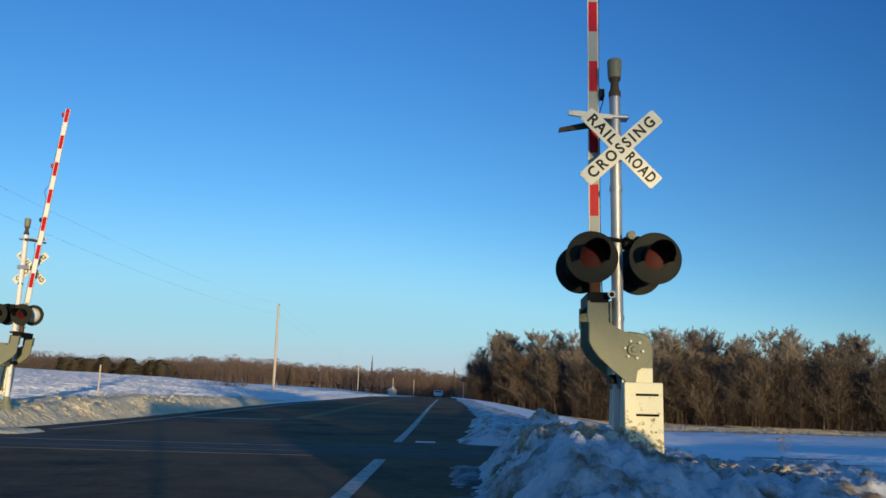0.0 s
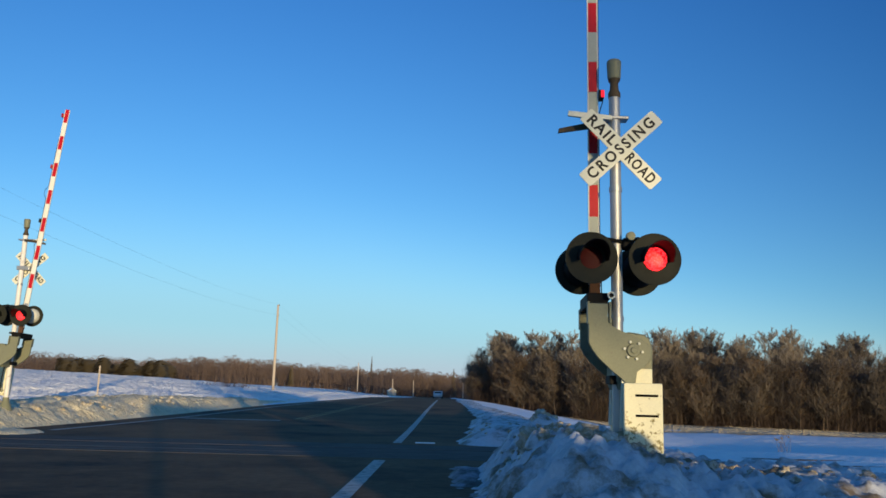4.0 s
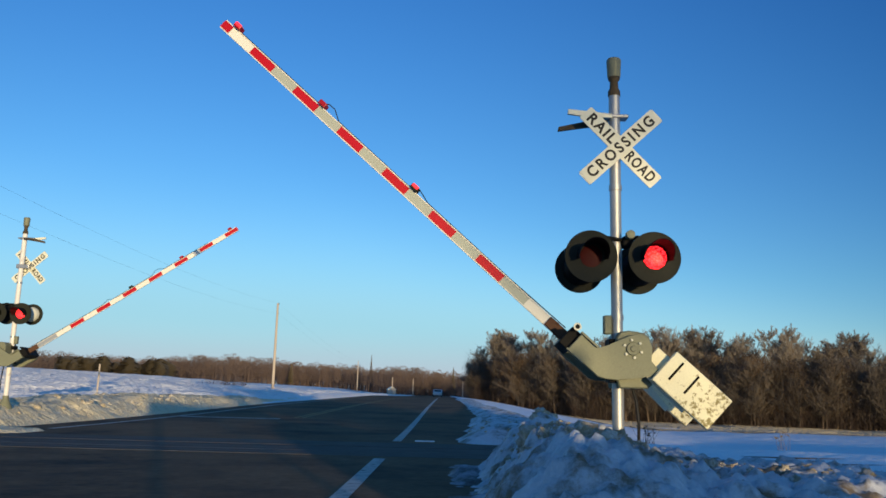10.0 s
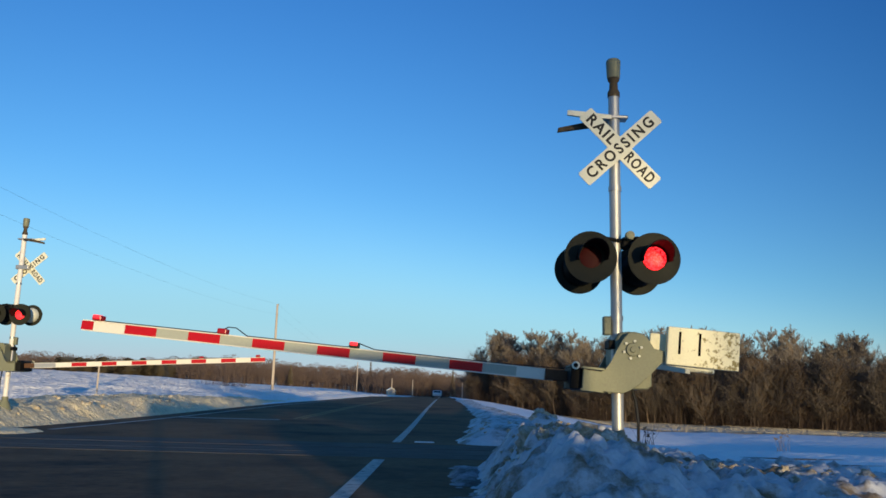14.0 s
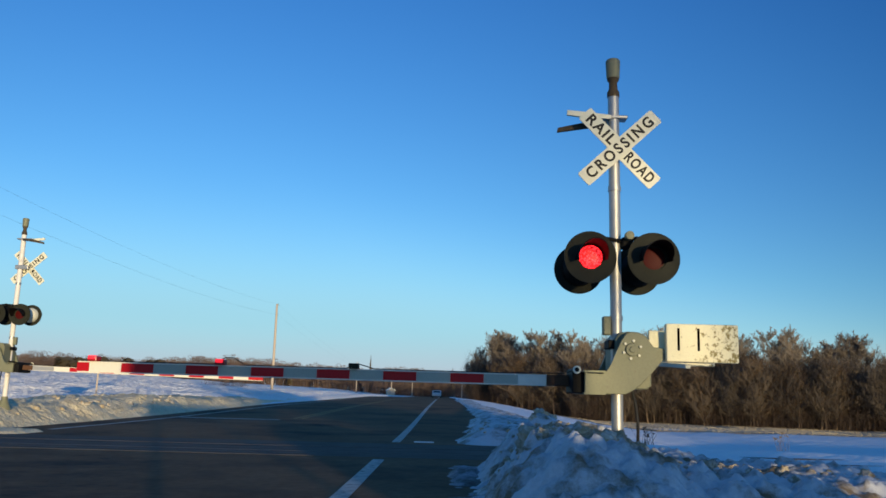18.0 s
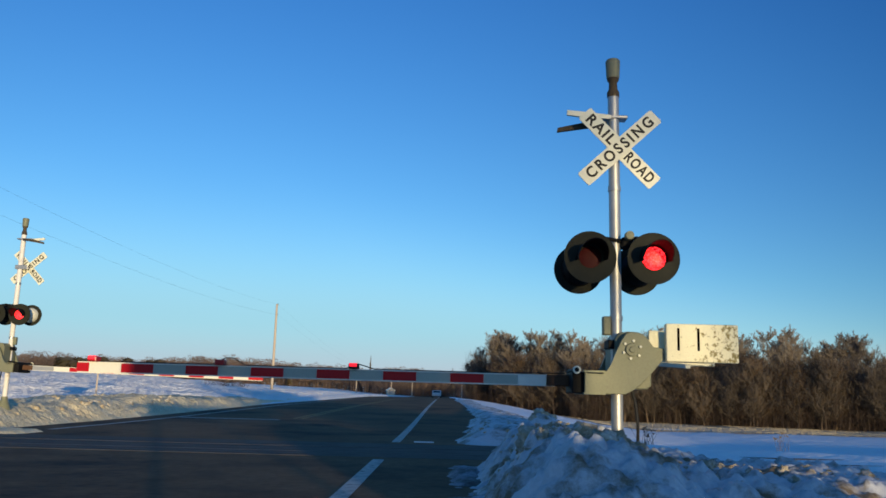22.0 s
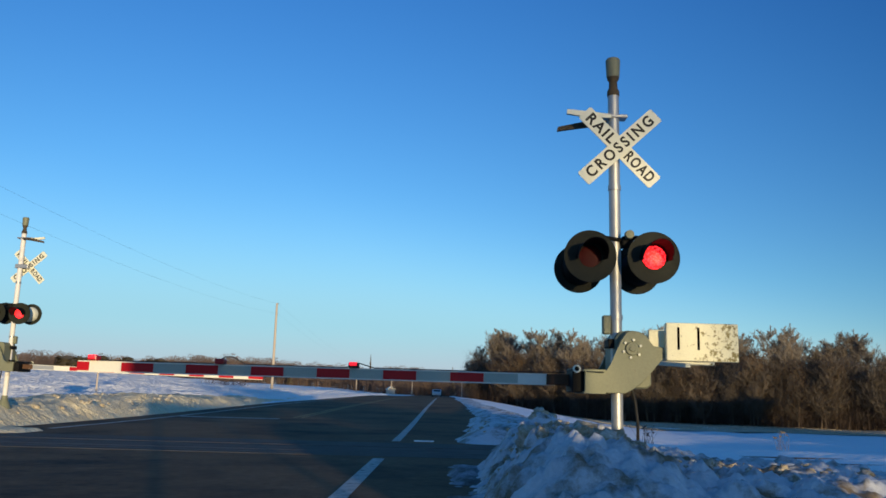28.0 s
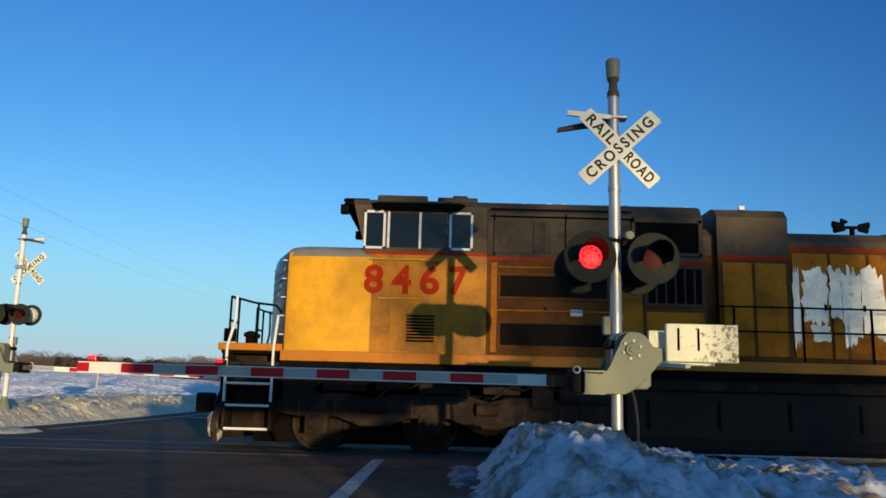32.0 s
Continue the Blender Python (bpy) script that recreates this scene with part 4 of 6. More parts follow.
    for y0, y1 in ((-1.40, -0.78), (-0.70, -0.06), (0.06, 0.70), (0.78, 1.40)):
        bm = bmesh.new()
        box(bm, -0.012, 0.012, y0, y1, -0.33, 0.33, 0.03)
        pane = part("windscreen", bm, GLASS, loco, "dark windscreen pane")
        pane.matrix_basis = pose(2.495, 0, 4.22, 0, -15.2, 0)
    bm = bmesh.new()
    prism(bm, mirrored([(-1.30, 4.80), (-1.05, 4.90)]), 2.12, 2.6)
    prism(bm, mirrored([(-1.45, 4.68), (-1.30, 4.79)]), 2.16, 2.5)
    part("roof_visor", bm, SOOTSHADE, loco)
    for x in (2.08,):
        for y in (-1.30, 1.30):
            add("marker_lamp", SOOTSHADE, boxes=[(x, x + 0.16, y - 0.08, y + 0.08, 4.52, 4.70)], bevel=0.02)
    for x0, x1, z0, z1 in ((2.75, 3.75, 4.88, 5.02), (3.95, 4.75, 4.88, 5.00), (4.25, 4.55, 4.99, 5.04)):
        add("roof_hatch", LOCOGREY, boxes=[(x0, x1, -0.9, 0.9, z0, z1)], bevel=0.025)
    for s in (-1, 1):
        for x0, x1 in ((2.62, 2.94), (3.06, 3.62), (3.66, 4.14), (4.24, 4.60)):
            y = s * 1.557
            add("window_pane", GLASS, "dark cab window", boxes=[(x0, x1, min(y, y + s * 0.022), max(y, y + s * 0.022), 3.84, 4.50)])
        for x0, x1 in ((2.575, 2.985), (4.195, 4.645)):
            bm = bmesh.new()
            for q in ((x0, x0 + 0.045, 3.80, 4.54), (x1 - 0.045, x1, 3.80, 4.54), (x0, x1, 3.80, 3.845), (x0, x1, 4.495, 4.54)):
                box(bm, q[0], q[1], min(s * 1.55, s * 1.595), max(s * 1.55, s * 1.595), q[2], q[3])
            part("window_frame", bm, WHITEPAINT, loco, "white window frame")
        for x0 in (3.02, 3.62):
            add("window_frame", WHITEPAINT, boxes=[(x0, x0 + 0.045, min(s * 1.56, s * 1.60), max(s * 1.56, s * 1.60), 3.82, 4.52)])
        bm = bmesh.new()
        outline = [(2.66, 4.70), (2.80, 4.74), (4.40, 4.74), (4.52, 4.70)]
        a0 = [bm.verts.new((x, s * 1.46, z)) for x, z in outline]
        b0 = [bm.verts.new((x + (0.16 if k < 2 else -0.16), s * 1.72, z - 0.19)) for k, (x, z) in enumerate(outline)]
        for k in range(3):
            bm.faces.new((a0[k], a0[k + 1], b0[k + 1], b0[k]))
        bmesh.ops.solidify(bm, geom=bm.faces[:], thickness=0.02)
        part("window_awning", bm, SOOTSHADE, loco, "dark curved window awning")
        add("pin_stripe", LOCORED, "thin red stripe", boxes=[(2.64, 4.92, min(s * 1.56, s * 1.577), max(s * 1.56, s * 1.577), 3.70, 3.75)])
        side = Matrix.Rotation(radians(90), 4, "X") if s < 0 else Matrix.Rotation(radians(180), 4, "Z") @ Matrix.Rotation(radians(90), 4, "X")
        for digit, at in zip("8467", (2.80, 3.32, 3.85, 4.39)):
            cx = at if s < 0 else 7.2 - at
            ob = lettering("road_number", digit, 0.7, side, LOCORED, loco, 0.004, 1.0, 0.022)
            xs, zs = [v.co.x for v in ob.data.vertices], [v.co.z for v in ob.data.vertices]
            for v in ob.data.vertices:
                v.co.x = cx + (v.co.x - (min(xs) + max(xs)) / 2) * 0.37 / (max(xs) - min(xs))
                v.co.z = 3.225 + (v.co.z - (min(zs) + max(zs)) / 2) * 0.55 / (max(zs) - min(zs))
                v.co.y += s * 1.577
            ob["label"] = "large red painted numeral"
        add("cab_door", CABYELLOW, boxes=[(3.12, 4.0, min(s * 1.56, s * 1.582), max(s * 1.56, s * 1.582), 1.90, 2.78)], bevel=0.008)
        for k in range(9):
            bm = bmesh.new()
            box(bm, 3.44, 3.96, -0.018, 0.018, -0.012, 0.012)
            slat = part("louvre_slat", bm, SOOTSHADE, loco)
            slat.matrix_basis = pose(0, s * 1.585, 2.08 + 0.058 * k, 30 * s, 0, 0)
        for x, z, w in ((2.72, 3.60, 1.3), (2.9, 2.86, 0.8)):
            bm = bmesh.new()
            pipe(bm, [(x, s * 1.575, z), (x, s * 1.62, z), (x + w, s * 1.62, z), (x + w, s * 1.575, z)], 0.012, 6)
            part("grab_iron", bm, YELLOW, loco)

    # wide equipment hood behind the cab
    bm = bmesh.new()
    prism(bm, mirrored([(-1.50, 1.86), (-1.50, 3.68)]), 4.93, 9.05)
    part("blower_hood", bm, SOILED, loco, "soiled yellow equipment hood with dark grilles")
    bm = bmesh.new()
    prism(bm, mirrored([(-1.50, 3.685), (-1.50, 4.56), (-1.34, 4.78), (-1.10, 4.86)]), 4.93, 9.02)
    part("blower_hood_top", bm, LOCOGREY, loco, "grey upper hood")
    for s in (-1, 1):
        def face(a, depth=0.0):
            return (min(s * 1.50, s * (1.50 + a)) - 0.0, max(s * 1.50, s * (1.50 + a)))
        add("pin_stripe", LOCORED, boxes=[(4.93, 9.05, *face(0.008), 3.655, 3.715)])
        for x0, x1, z0, z1 in ((5.18, 7.18, 2.96, 3.36), (5.18, 7.18, 2.05, 2.46)):
            add("grille", GRILLE, "sooty intake grille", boxes=[(x0, x1, *face(0.006), z0, z1)])
            bm = bmesh.new()
            for q in ((x0 - 0.05, x1 + 0.05, z1, z1 + 0.05), (x0 - 0.05, x1 + 0.05, z0 - 0.05, z0), (x0 - 0.05, x0, z0, z1), (x1, x1 + 0.05, z0, z1)):
                box(bm, q[0], q[1], *face(0.035), q[2], q[3])
            part("grille_frame", bm, SOILED, loco)
            for k in range(7):
                add("grille_bar", GRILLE, boxes=[(x0, x1, *face(0.02), z0 + 0.055 * k + 0.012, z0 + 0.055 * k + 0.03)])
        add("intake", SOOTSHADE, "dark open intake", boxes=[(7.95, 9.0, *face(0.008), 2.90, 3.56)])
        bm = bmesh.new()
        for q in ((7.88, 9.04, 3.56, 3.62), (7.88, 9.04, 2.84, 2.90), (7.88, 7.95, 2.90, 3.56), (8.96, 9.04, 2.90, 3.56)):
            box(bm, q[0], q[1], *face(0.05), q[2], q[3])
        part("intake_frame", bm, RUST, loco)
        for k in range(5):
            add("intake_rib", RUST, boxes=[(8.10 + 0.18 * k, 8.13 + 0.18 * k, *face(0.025), 2.90, 3.56)])
        add("radiator_intake", SOOTSHADE, "black radiator intake", boxes=[(7.72, 8.92, *face(0.012), 3.86, 4.44)])
        for x0, x1 in ((5.05, 5.78), (5.80, 6.04), (6.10, 6.38), (6.42, 7.30), (7.34, 7.66)):
            add("hood_door", LOCOGREY, boxes=[(x0, x1, *face(0.02), 3.80, 4.42)], bevel=0.006)
        for z, xa, xb in ((4.50, 4.98, 7.66), (4.64, 4.98, 7.66), (2.70, 5.05, 7.25), (3.52, 5.05, 7.25)):
            bm = bmesh.new()
            rod(bm, (xa, s * 1.525, z), (xb, s * 1.525, z), 0.016, n=6)
            part("conduit", bm, SOOTSHADE if z > 4 else GRIMY, loco, smooth=True)
        for x in (5.04, 6.40, 7.68):
            add("hood_seam", SOOTSHADE, boxes=[(x, x + 0.035, *face(0.012), 3.74, 4.56)])
        for q in ((7.66, 7.72, 3.80, 4.50), (8.92, 8.98, 3.80, 4.50), (7.66, 8.98, 4.44, 4.50), (7.66, 8.98, 3.80, 3.86)):
            add("intake_rim", LOCOGREY, boxes=[(q[0], q[1], *face(0.07), q[2], q[3])])
        for x0, x1, z0, z1 in ((7.30, 7.85, 1.92, 3.60), (7.92, 9.0, 1.92, 2.74), (5.0, 5.12, 1.92, 3.6)):
            add("hood_door", GRIMY, boxes=[(x0, x1, *face(0.02), z0, z1)], bevel=0.008)
        for x, z in ((7.35, 3.3), (7.35, 2.9), (7.35, 2.4), (6.5, 2.62), (6.0, 2.7)):
            add("hinge", WHITEPAINT if x == 6.5 else UNDER, boxes=[(x, x + (0.22 if x == 6.5 else 0.06), *face(0.03), z, z + (0.12 if x == 6.5 else 0.08))])

    # exhaust section and long hood
    def hood(name, x0, x1, w, top, split):
        bm = bmesh.new()
        prism(bm, mirrored([(-w, 1.86), (-w, split)]), x0, x1)
        part(name, bm, SOILED, loco, "soiled yellow hood side")
        bm = bmesh.new()
        prism(bm, mirrored([(-w, split + 0.003), (-w, top - 0.22), (-w + 0.14, top - 0.06), (-w + 0.34, top)]), x0, x1)
        part(name + "_top", bm, LOCOGREY, loco, "sooty grey hood top")
    hood("exhaust_hood", 9.42, 10.80, 1.12, 4.91, 3.92)
    hood("neck_hood", 9.055, 9.415, 0.95, 4.55, 3.92)
    hood("long_hood", 10.81, 18.4, 0.98, 4.49, 4.14)
    hood("radiator_hood", 18.41, 21.3, 1.30, 4.72, 3.92)
    for s in (-1, 1):
        for k in range(10):
            x0 = 10.9 + 0.75 * k
            add("hood_door", GRIMY, boxes=[(x0, x0 + 0.69, min(s * 0.98, s * 1.005), max(s * 0.98, s * 1.005), 1.98, 4.02)], bevel=0.008)
            add("door_latch", UNDER, boxes=[(x0 + 0.58, x0 + 0.63, min(s * 1.0, s * 1.025), max(s * 1.0, s * 1.025), 2.9, 3.02)])
        for x0, x1 in ((9.5, 10.06), (10.12, 10.72)):
            add("hood_door", GRIMY, boxes=[(x0, x1, min(s * 1.12, s * 1.14), max(s * 1.12, s * 1.14), 1.98, 3.78)], bevel=0.008)
        add("pin_stripe", LOCORED, boxes=[(9.42, 10.80, min(s * 1.12, s * 1.126), max(s * 1.12, s * 1.126), 3.86, 3.92)])
        add("pin_stripe", LOCORED, boxes=[(10.81, 18.4, min(s * 0.98, s * 0.986), max(s * 0.98, s * 0.986), 4.08, 4.14)])
        add("radiator_grille", GRILLE, boxes=[(18.7, 21.0, min(s * 1.3, s * 1.315), max(s * 1.3, s * 1.315), 3.95, 4.45)])
        # torn remains of a large silver decal
        rng = random.Random(5)
        for cx, cz, w, h in ((10.95, 2.95, 0.16, 1.75), (11.32, 3.2, 0.58, 1.3), (11.72, 3.25, 0.3, 1.2), (12.02, 3.0, 0.46, 1.75), (12.44, 3.1, 0.52, 1.6), (11.4, 2.45, 0.44, 0.36), (12.95, 3.1, 0.5, 1.5), (13.6, 3.0, 0.62, 1.7)):
            bm = bmesh.new()
            ring = []
            count = 34
            for k in range(count):
                a = 2 * math.pi * k / count
                rr = 1 / max(abs(math.cos(a)), abs(math.sin(a))) ** 0.85
                jag = 0.82 + 0.30 * noise.noise((3 * math.cos(a) + cx * 5, 3 * math.sin(a), cz)) + rng.uniform(-0.10, 0.10)
                ring.append((cx + 0.5 * w * rr * math.cos(a) * jag, cz + 0.5 * h * rr * math.sin(a) * jag))
            plate(bm, ring, s * 1.007, s * 1.013)
            part("decal_patch", bm, FOIL, loco, "torn shiny silver decal")
    # roof gear
    for x in (12.35,):
        bm = bmesh.new()
        rod(bm, (x, -0.55, 4.46), (x, -0.55, 4.66), 0.05, n=10)
        rod(bm, (x - 0.32, -0.55, 4.66), (x + 0.30, -0.55, 4.66), 0.035, n=8)
        for dx, dz, d in ((-0.38, 0.06, -1), (-0.36, -0.05, -1), (0.34, 0.05, 1), (0.30, -0.05, 1), (-0.2, 0.12, -1)):
            rod(bm, (x + dx * 0.4, -0.55 + 0.1 * dz, 4.66 + dz), (x + dx, -0.55 + 0.2 * dz, 4.66 + dz), 0.025, 0.075, 12)
        part("horn", bm, SOOTSHADE, loco, "black multi-chime air horn", True)
    for x in (13.5, 15.0, 19.2, 20.4):
        bm = bmesh.new()
        lathe(bm, [(0.55, 4.40), (0.58, 4.42), (0.58, 4.86 if x > 18 else 4.56), (0.50, 4.88 if x > 18 else 4.58), (0.0, 4.86 if x > 18 else 4.56)], 24, Matrix.Translation((x, 0, 0)))
        part("roof_fan", bm, LOCOGREY, loco, smooth=True)
    add("exhaust_stack", SOOTSHADE, boxes=[(10.0, 10.5, -0.35, 0.35, 4.89, 5.0)], bevel=0.02)
    # small white blocks along the near edge of the hood roof
    for x in (5.3, 5.6, 6.1, 6.4, 6.9, 7.2, 7.6, 8.1, 8.4, 8.8, 9.9):
        add("roof_cleat", WHITEPAINT, boxes=[(x, x + 0.10, -1.06, -0.98, 4.855, 4.885 if x < 9 else 4.93)])

    # walkways and handrails
    for s in (-1, 1):
        add("walkway", UNDER, boxes=[(9.06, 21.6, min(s * 0.99, s * 1.55), max(s * 0.99, s * 1.55), 1.835, 1.875)])
        for k in range(10):
            x = 9.55 + 1.28 * k
            bm = bmesh.new()
            rod(bm, (x, s * 1.52, 1.70), (x, s * 1.52, 2.88), 0.024, n=8)
            part("handrail_post", bm, SOOTSHADE, loco, smooth=True)
        for z in (2.88, 2.42):
            bm = bmesh.new()
            rod(bm, (9.2, s * 1.52, z), (21.3, s * 1.52, z), 0.018, n=8)
            part("handrail", bm, SOOTSHADE, loco, smooth=True)
        # front steps
        for x in (0.10, 0.96):
            add("step_side", UNDER, boxes=[(x, x + 0.06, min(s * 0.95, s * 1.50), max(s * 0.95, s * 1.50), 0.40, 1.84)])
        add("step_back", UNDER, boxes=[(0.10, 1.02, min(s * 0.93, s * 0.97), max(s * 0.93, s * 0.97), 0.40, 1.84)])
        for z in (0.42, 0.84, 1.24, 1.62):
            add("step_tread", UNDER, boxes=[(0.16, 0.96, min(s * 1.0, s * 1.50), max(s * 1.0, s * 1.50), z - 0.05, z)])
            if z < 1.5:
                add("step_edge", WHITEPAINT, "white step edge", boxes=[(0.16, 0.96, min(s * 1.50, s * 1.53), max(s * 1.50, s * 1.53), z - 0.03, z + 0.012)])
        for x in (0.13, 0.99):
            bm = bmesh.new()
            pipe(bm, [(x, s * 1.53, 0.9), (x, s * 1.545, 1.9), (x + (0.10 if x < 0.5 else 0.03), s * 1.50, 2.35), (x + (0.10 if x < 0.5 else 0.03), s * 1.44, 2.86 if x < 0.5 else 2.5)], 0.026, 8)
            part("step_handrail", bm, WHITEPAINT, loco, "white grab rail by the steps", True)
    add("front_platform", ORANGE, boxes=[(-0.05, 1.14, -1.52, 1.52, 1.835, 1.97)], bevel=0.015)
    for side in (-1, 1):
        rails = [[(0.10, y, 1.95), (0.10, y, 2.85)] for y in (side * 1.35, side * 0.75)]
        rails += [[(0.10, side * 0.75, z), (0.10, side * 1.35, z)] for z in (2.85, 2.4)]
        rails += [[(0.10, side * 1.35, 2.85), (0.55, side * 1.35, 2.74), (0.95, side * 1.35, 2.70), (1.12, side * 1.35, 2.5)], [(0.62, side * 1.35, 1.95), (0.62, side * 1.35, 2.74)]]
        for pts in rails:
            bm = bmesh.new()
            pipe(bm, pts, 0.022, 8)
            part("front_handrail", bm, SOOTSHADE, loco, smooth=True)
    for x, y in ((0.45, -1.1), (0.42, -0.8)):
        bm = bmesh.new()
        lathe(bm, [(0.10, 1.96), (0.10, 2.10), (0.14, 2.12), (0.14, 2.18), (0.05, 2.22)], 14, Matrix.Translation((x, y, 0)))
        part("brake_fitting", bm, SOOTSHADE, loco, smooth=True)
    bm = bmesh.new()
    rod(bm, (-0.10, -0.55, 2.05), (-0.10, -0.55, 2.30), 0.12, n=14)
    part("front_light", bm, SOOTSHADE, loco, smooth=True)
    # pilot, snow plough, coupler, hoses
    bm = bmesh.new()
    sec = [(0.12, 0.95), (-0.02, 0.75), (-0.08, 0.45), (-0.02, 0.14), (0.06, 0.14), (0.02, 0.45), (0.08, 0.72), (0.2, 0.92)]
    rows = []
    for y in (-1.48, -0.75, 0.0, 0.75, 1.48):
        lead = -0.42 * (1 - abs(y) / 1.48)
        rows.append([bm.verts.new((x + lead, y, z)) for x, z in sec])
    for a, b in zip(rows, rows[1:]):
        for k in range(len(sec)):
            bm.faces.new((a[k], b[k], b[(k + 1) % len(sec)], a[(k + 1) % len(sec)]))
    bm.faces.new(rows[0])
    bm.faces.new(rows[-1][::-1])
    part("snow_plough", bm, UNDER, loco, "curved steel snow plough", True)
    add("pilot", SOOTSHADE, boxes=[(0.02, 0.12, -1.45, 1.45, 0.85, 1.80)], bevel=0.02)
    bm = bmesh.new()
    box(bm, -0.55, 0.1, -0.12, 0.12, 0.72, 0.98, 0.03)
    box(bm, -0.78, -0.45, -0.26, 0.14, 0.66, 1.04, 0.05)
    part("coupler", bm, UNDER, loco)
    for y in (-0.75, -0.6, -0.45, 0.5, 0.65):
        bm = bmesh.new()
        pipe(bm, [(0.02, y, 1.15), (-0.16, y, 1.05), (-0.24, y, 0.80), (-0.2, y, 0.58)], 0.028, 6)
        part("air_hose", bm, CABLE, loco, smooth=True)
    rng = random.Random(3)
    for k in range(4):
        bm = bmesh.new()
        bmesh.ops.create_icosphere(bm, subdivisions=2, radius=1.0)
        for v in bm.verts:
            v.co = Vector((v.co.x * 0.09, v.co.y * 0.24, v.co.z * 0.24)) * (1 + 0.35 * noise.noise(v.co * 2.5 + Vector((k, 0, 0))))
        bmesh.ops.translate(bm, vec=(-0.16 - 0.16 * rng.random(), -0.95 + 0.3 * k, 0.34 + 0.22 * rng.random()), verts=bm.verts)
        part("packed_snow", bm, BANK, loco, "snow packed on the plough", True)

    # fuel tank, reservoirs, trucks
    bm = bmesh.new()
    prism(bm, mirrored([(-1.10, 0.16), (-1.34, 0.26), (-1.45, 0.46), (-1.45, 1.10), (-1.36, 1.28)]), 7.55, 13.6)
    part("fuel_tank", bm, TANK, loco, "grimy fuel tank")
    for z, y in ((1.32, -1.40), (1.42, -1.36)):
        bm = bmesh.new()
        rod(bm, (6.3, y, z), (14.2, y, z), 0.03, n=8)
        part("brake_pipe", bm, UNDER, loco, smooth=True)
    for s in (-1, 1):
        bm = bmesh.new()
        lathe(bm, [(0.0, 0.0), (0.15, 0.02), (0.18, 0.08), (0.18, 1.1), (0.15, 1.16), (0.0, 1.18)], 16, pose(6.3, s * 1.25, 1.16, 0, 90, 0))
        part("air_reservoir", bm, UNDER, loco, smooth=True)
        for x in (7.9, 9.2, 10.5, 11.8):
            add("tank_strap", SOOTSHADE, boxes=[(x, x + 0.06, min(s * 1.44, s * 1.465), max(s * 1.44, s * 1.465), 0.60, 1.12)])
    for centre, sign in ((3.92, 1), (17.2, -1)):
        for s in (-1, 1):
            bm = bmesh.new()
            o = [(-2.9, 0.72), (-2.9, 0.92), (-2.5, 1.08), (-1.5, 1.10), (-1.1, 0.98), (-0.7, 1.10), (0.7, 1.10), (1.1, 0.98), (1.5, 1.10), (2.5, 1.08), (2.9, 0.92), (2.9, 0.72),
                 (2.45, 0.66), (1.75, 0.68), (1.3, 0.50), (0.75, 0.50), (0.4, 0.68), (-0.4, 0.68), (-0.75, 0.50), (-1.3, 0.50), (-1.75, 0.68), (-2.45, 0.66)]
            plate(bm, [(centre + x, z) for x, z in o], min(s * 1.12, s * 1.26), max(s * 1.12, s * 1.26), 0.012)
            part("truck_frame", bm, UNDER, loco, "grimy cast truck side frame")
            for ax in (-2.11, 0.0, 2.11):
                x = centre + ax
                bm = bmesh.new()
                box(bm, x - 0.22, x + 0.22, min(s * 1.10, s * 1.30), max(s * 1.10, s * 1.30), 0.34, 0.76, 0.03)
                part("journal_box", bm, UNDER, loco)
                bm = bmesh.new()
                lathe(bm, [(0.15, 0.0), (0.15, 0.05), (0.11, 0.08), (0.0, 0.085)], 16, pose(x, s * 1.30, 0.54, 90 * (1 if s < 0 else -1), 0, 0))
                part("journal_cap", bm, UNDER, loco, smooth=True)
                for dx in (-0.34, 0.34):
                    bm = bmesh.new()
                    for q in range(5):
                        bmesh.ops.create_cone(bm, cap_ends=True, segments=12, radius1=0.075, radius2=0.075, depth=0.03,
                                              matrix=Matrix.Translation((x + dx, s * 1.19, 0.72 + 0.062 * q)))
                    part("spring", bm, RUST, loco, smooth=True)
            for x in (centre - 1.06, centre + 1.06):
                bm = bmesh.new()
                rod(bm, (x - 0.2, s * 1.32, 0.86), (x + 0.22, s * 1.32, 0.86), 0.12, n=14)
                part("brake_cylinder", bm, UNDER, loco, smooth=True)
                bm = bmesh.new()
                pipe(bm, [(x + 0.1, s * 1.28, 1.05), (x + 0.3, s * 1.36, 1.2), (x + 0.5, s * 1.30, 1.34)], 0.025, 6)
                part("brake_hose", bm, CABLE, loco, smooth=True)
            bm = bmesh.new()
            pipe(bm, [(centre - 2.85, s * 1.2, 0.62), (centre - 2.95, s * 1.1, 0.35), (centre - 2.9, s * 0.9, 0.16)], 0.025, 6)
            part("sand_pipe", bm, SOOTSHADE, loco, smooth=True)
        for ax in (-2.11, 0.0, 2.11):
            bm = bmesh.new()
            for s in (-1, 1):
                lathe(bm, [(0.08, 0.0), (0.20, 0.02), (0.25, 0.05), (0.44, 0.05), (0.46, 0.0), (0.530, 0.0), (0.536, 0.10), (0.56, 0.13), (0.56, 0.15), (0.44, 0.15), (0.2, 0.12), (0.08, 0.12)],
                      28, pose(0, s * 0.825, 0, 90 * (1 if s > 0 else -1), 0, 0))
            rod(bm, (0, -0.9, 0), (0, 0.9, 0), 0.09, n=12)
            wheels = part("wheelset", bm, UNDER, loco, "steel wheels on an axle", True)
            wheels.matrix_basis = pose(centre + ax, 0, 0.535)
            WHEELS.append((wheels, centre + ax))
        add("truck_bolster", SOOTSHADE, boxes=[(centre - 2.6, centre + 2.6, -1.0, 1.0, 0.62, 1.0)], bevel=0.03)
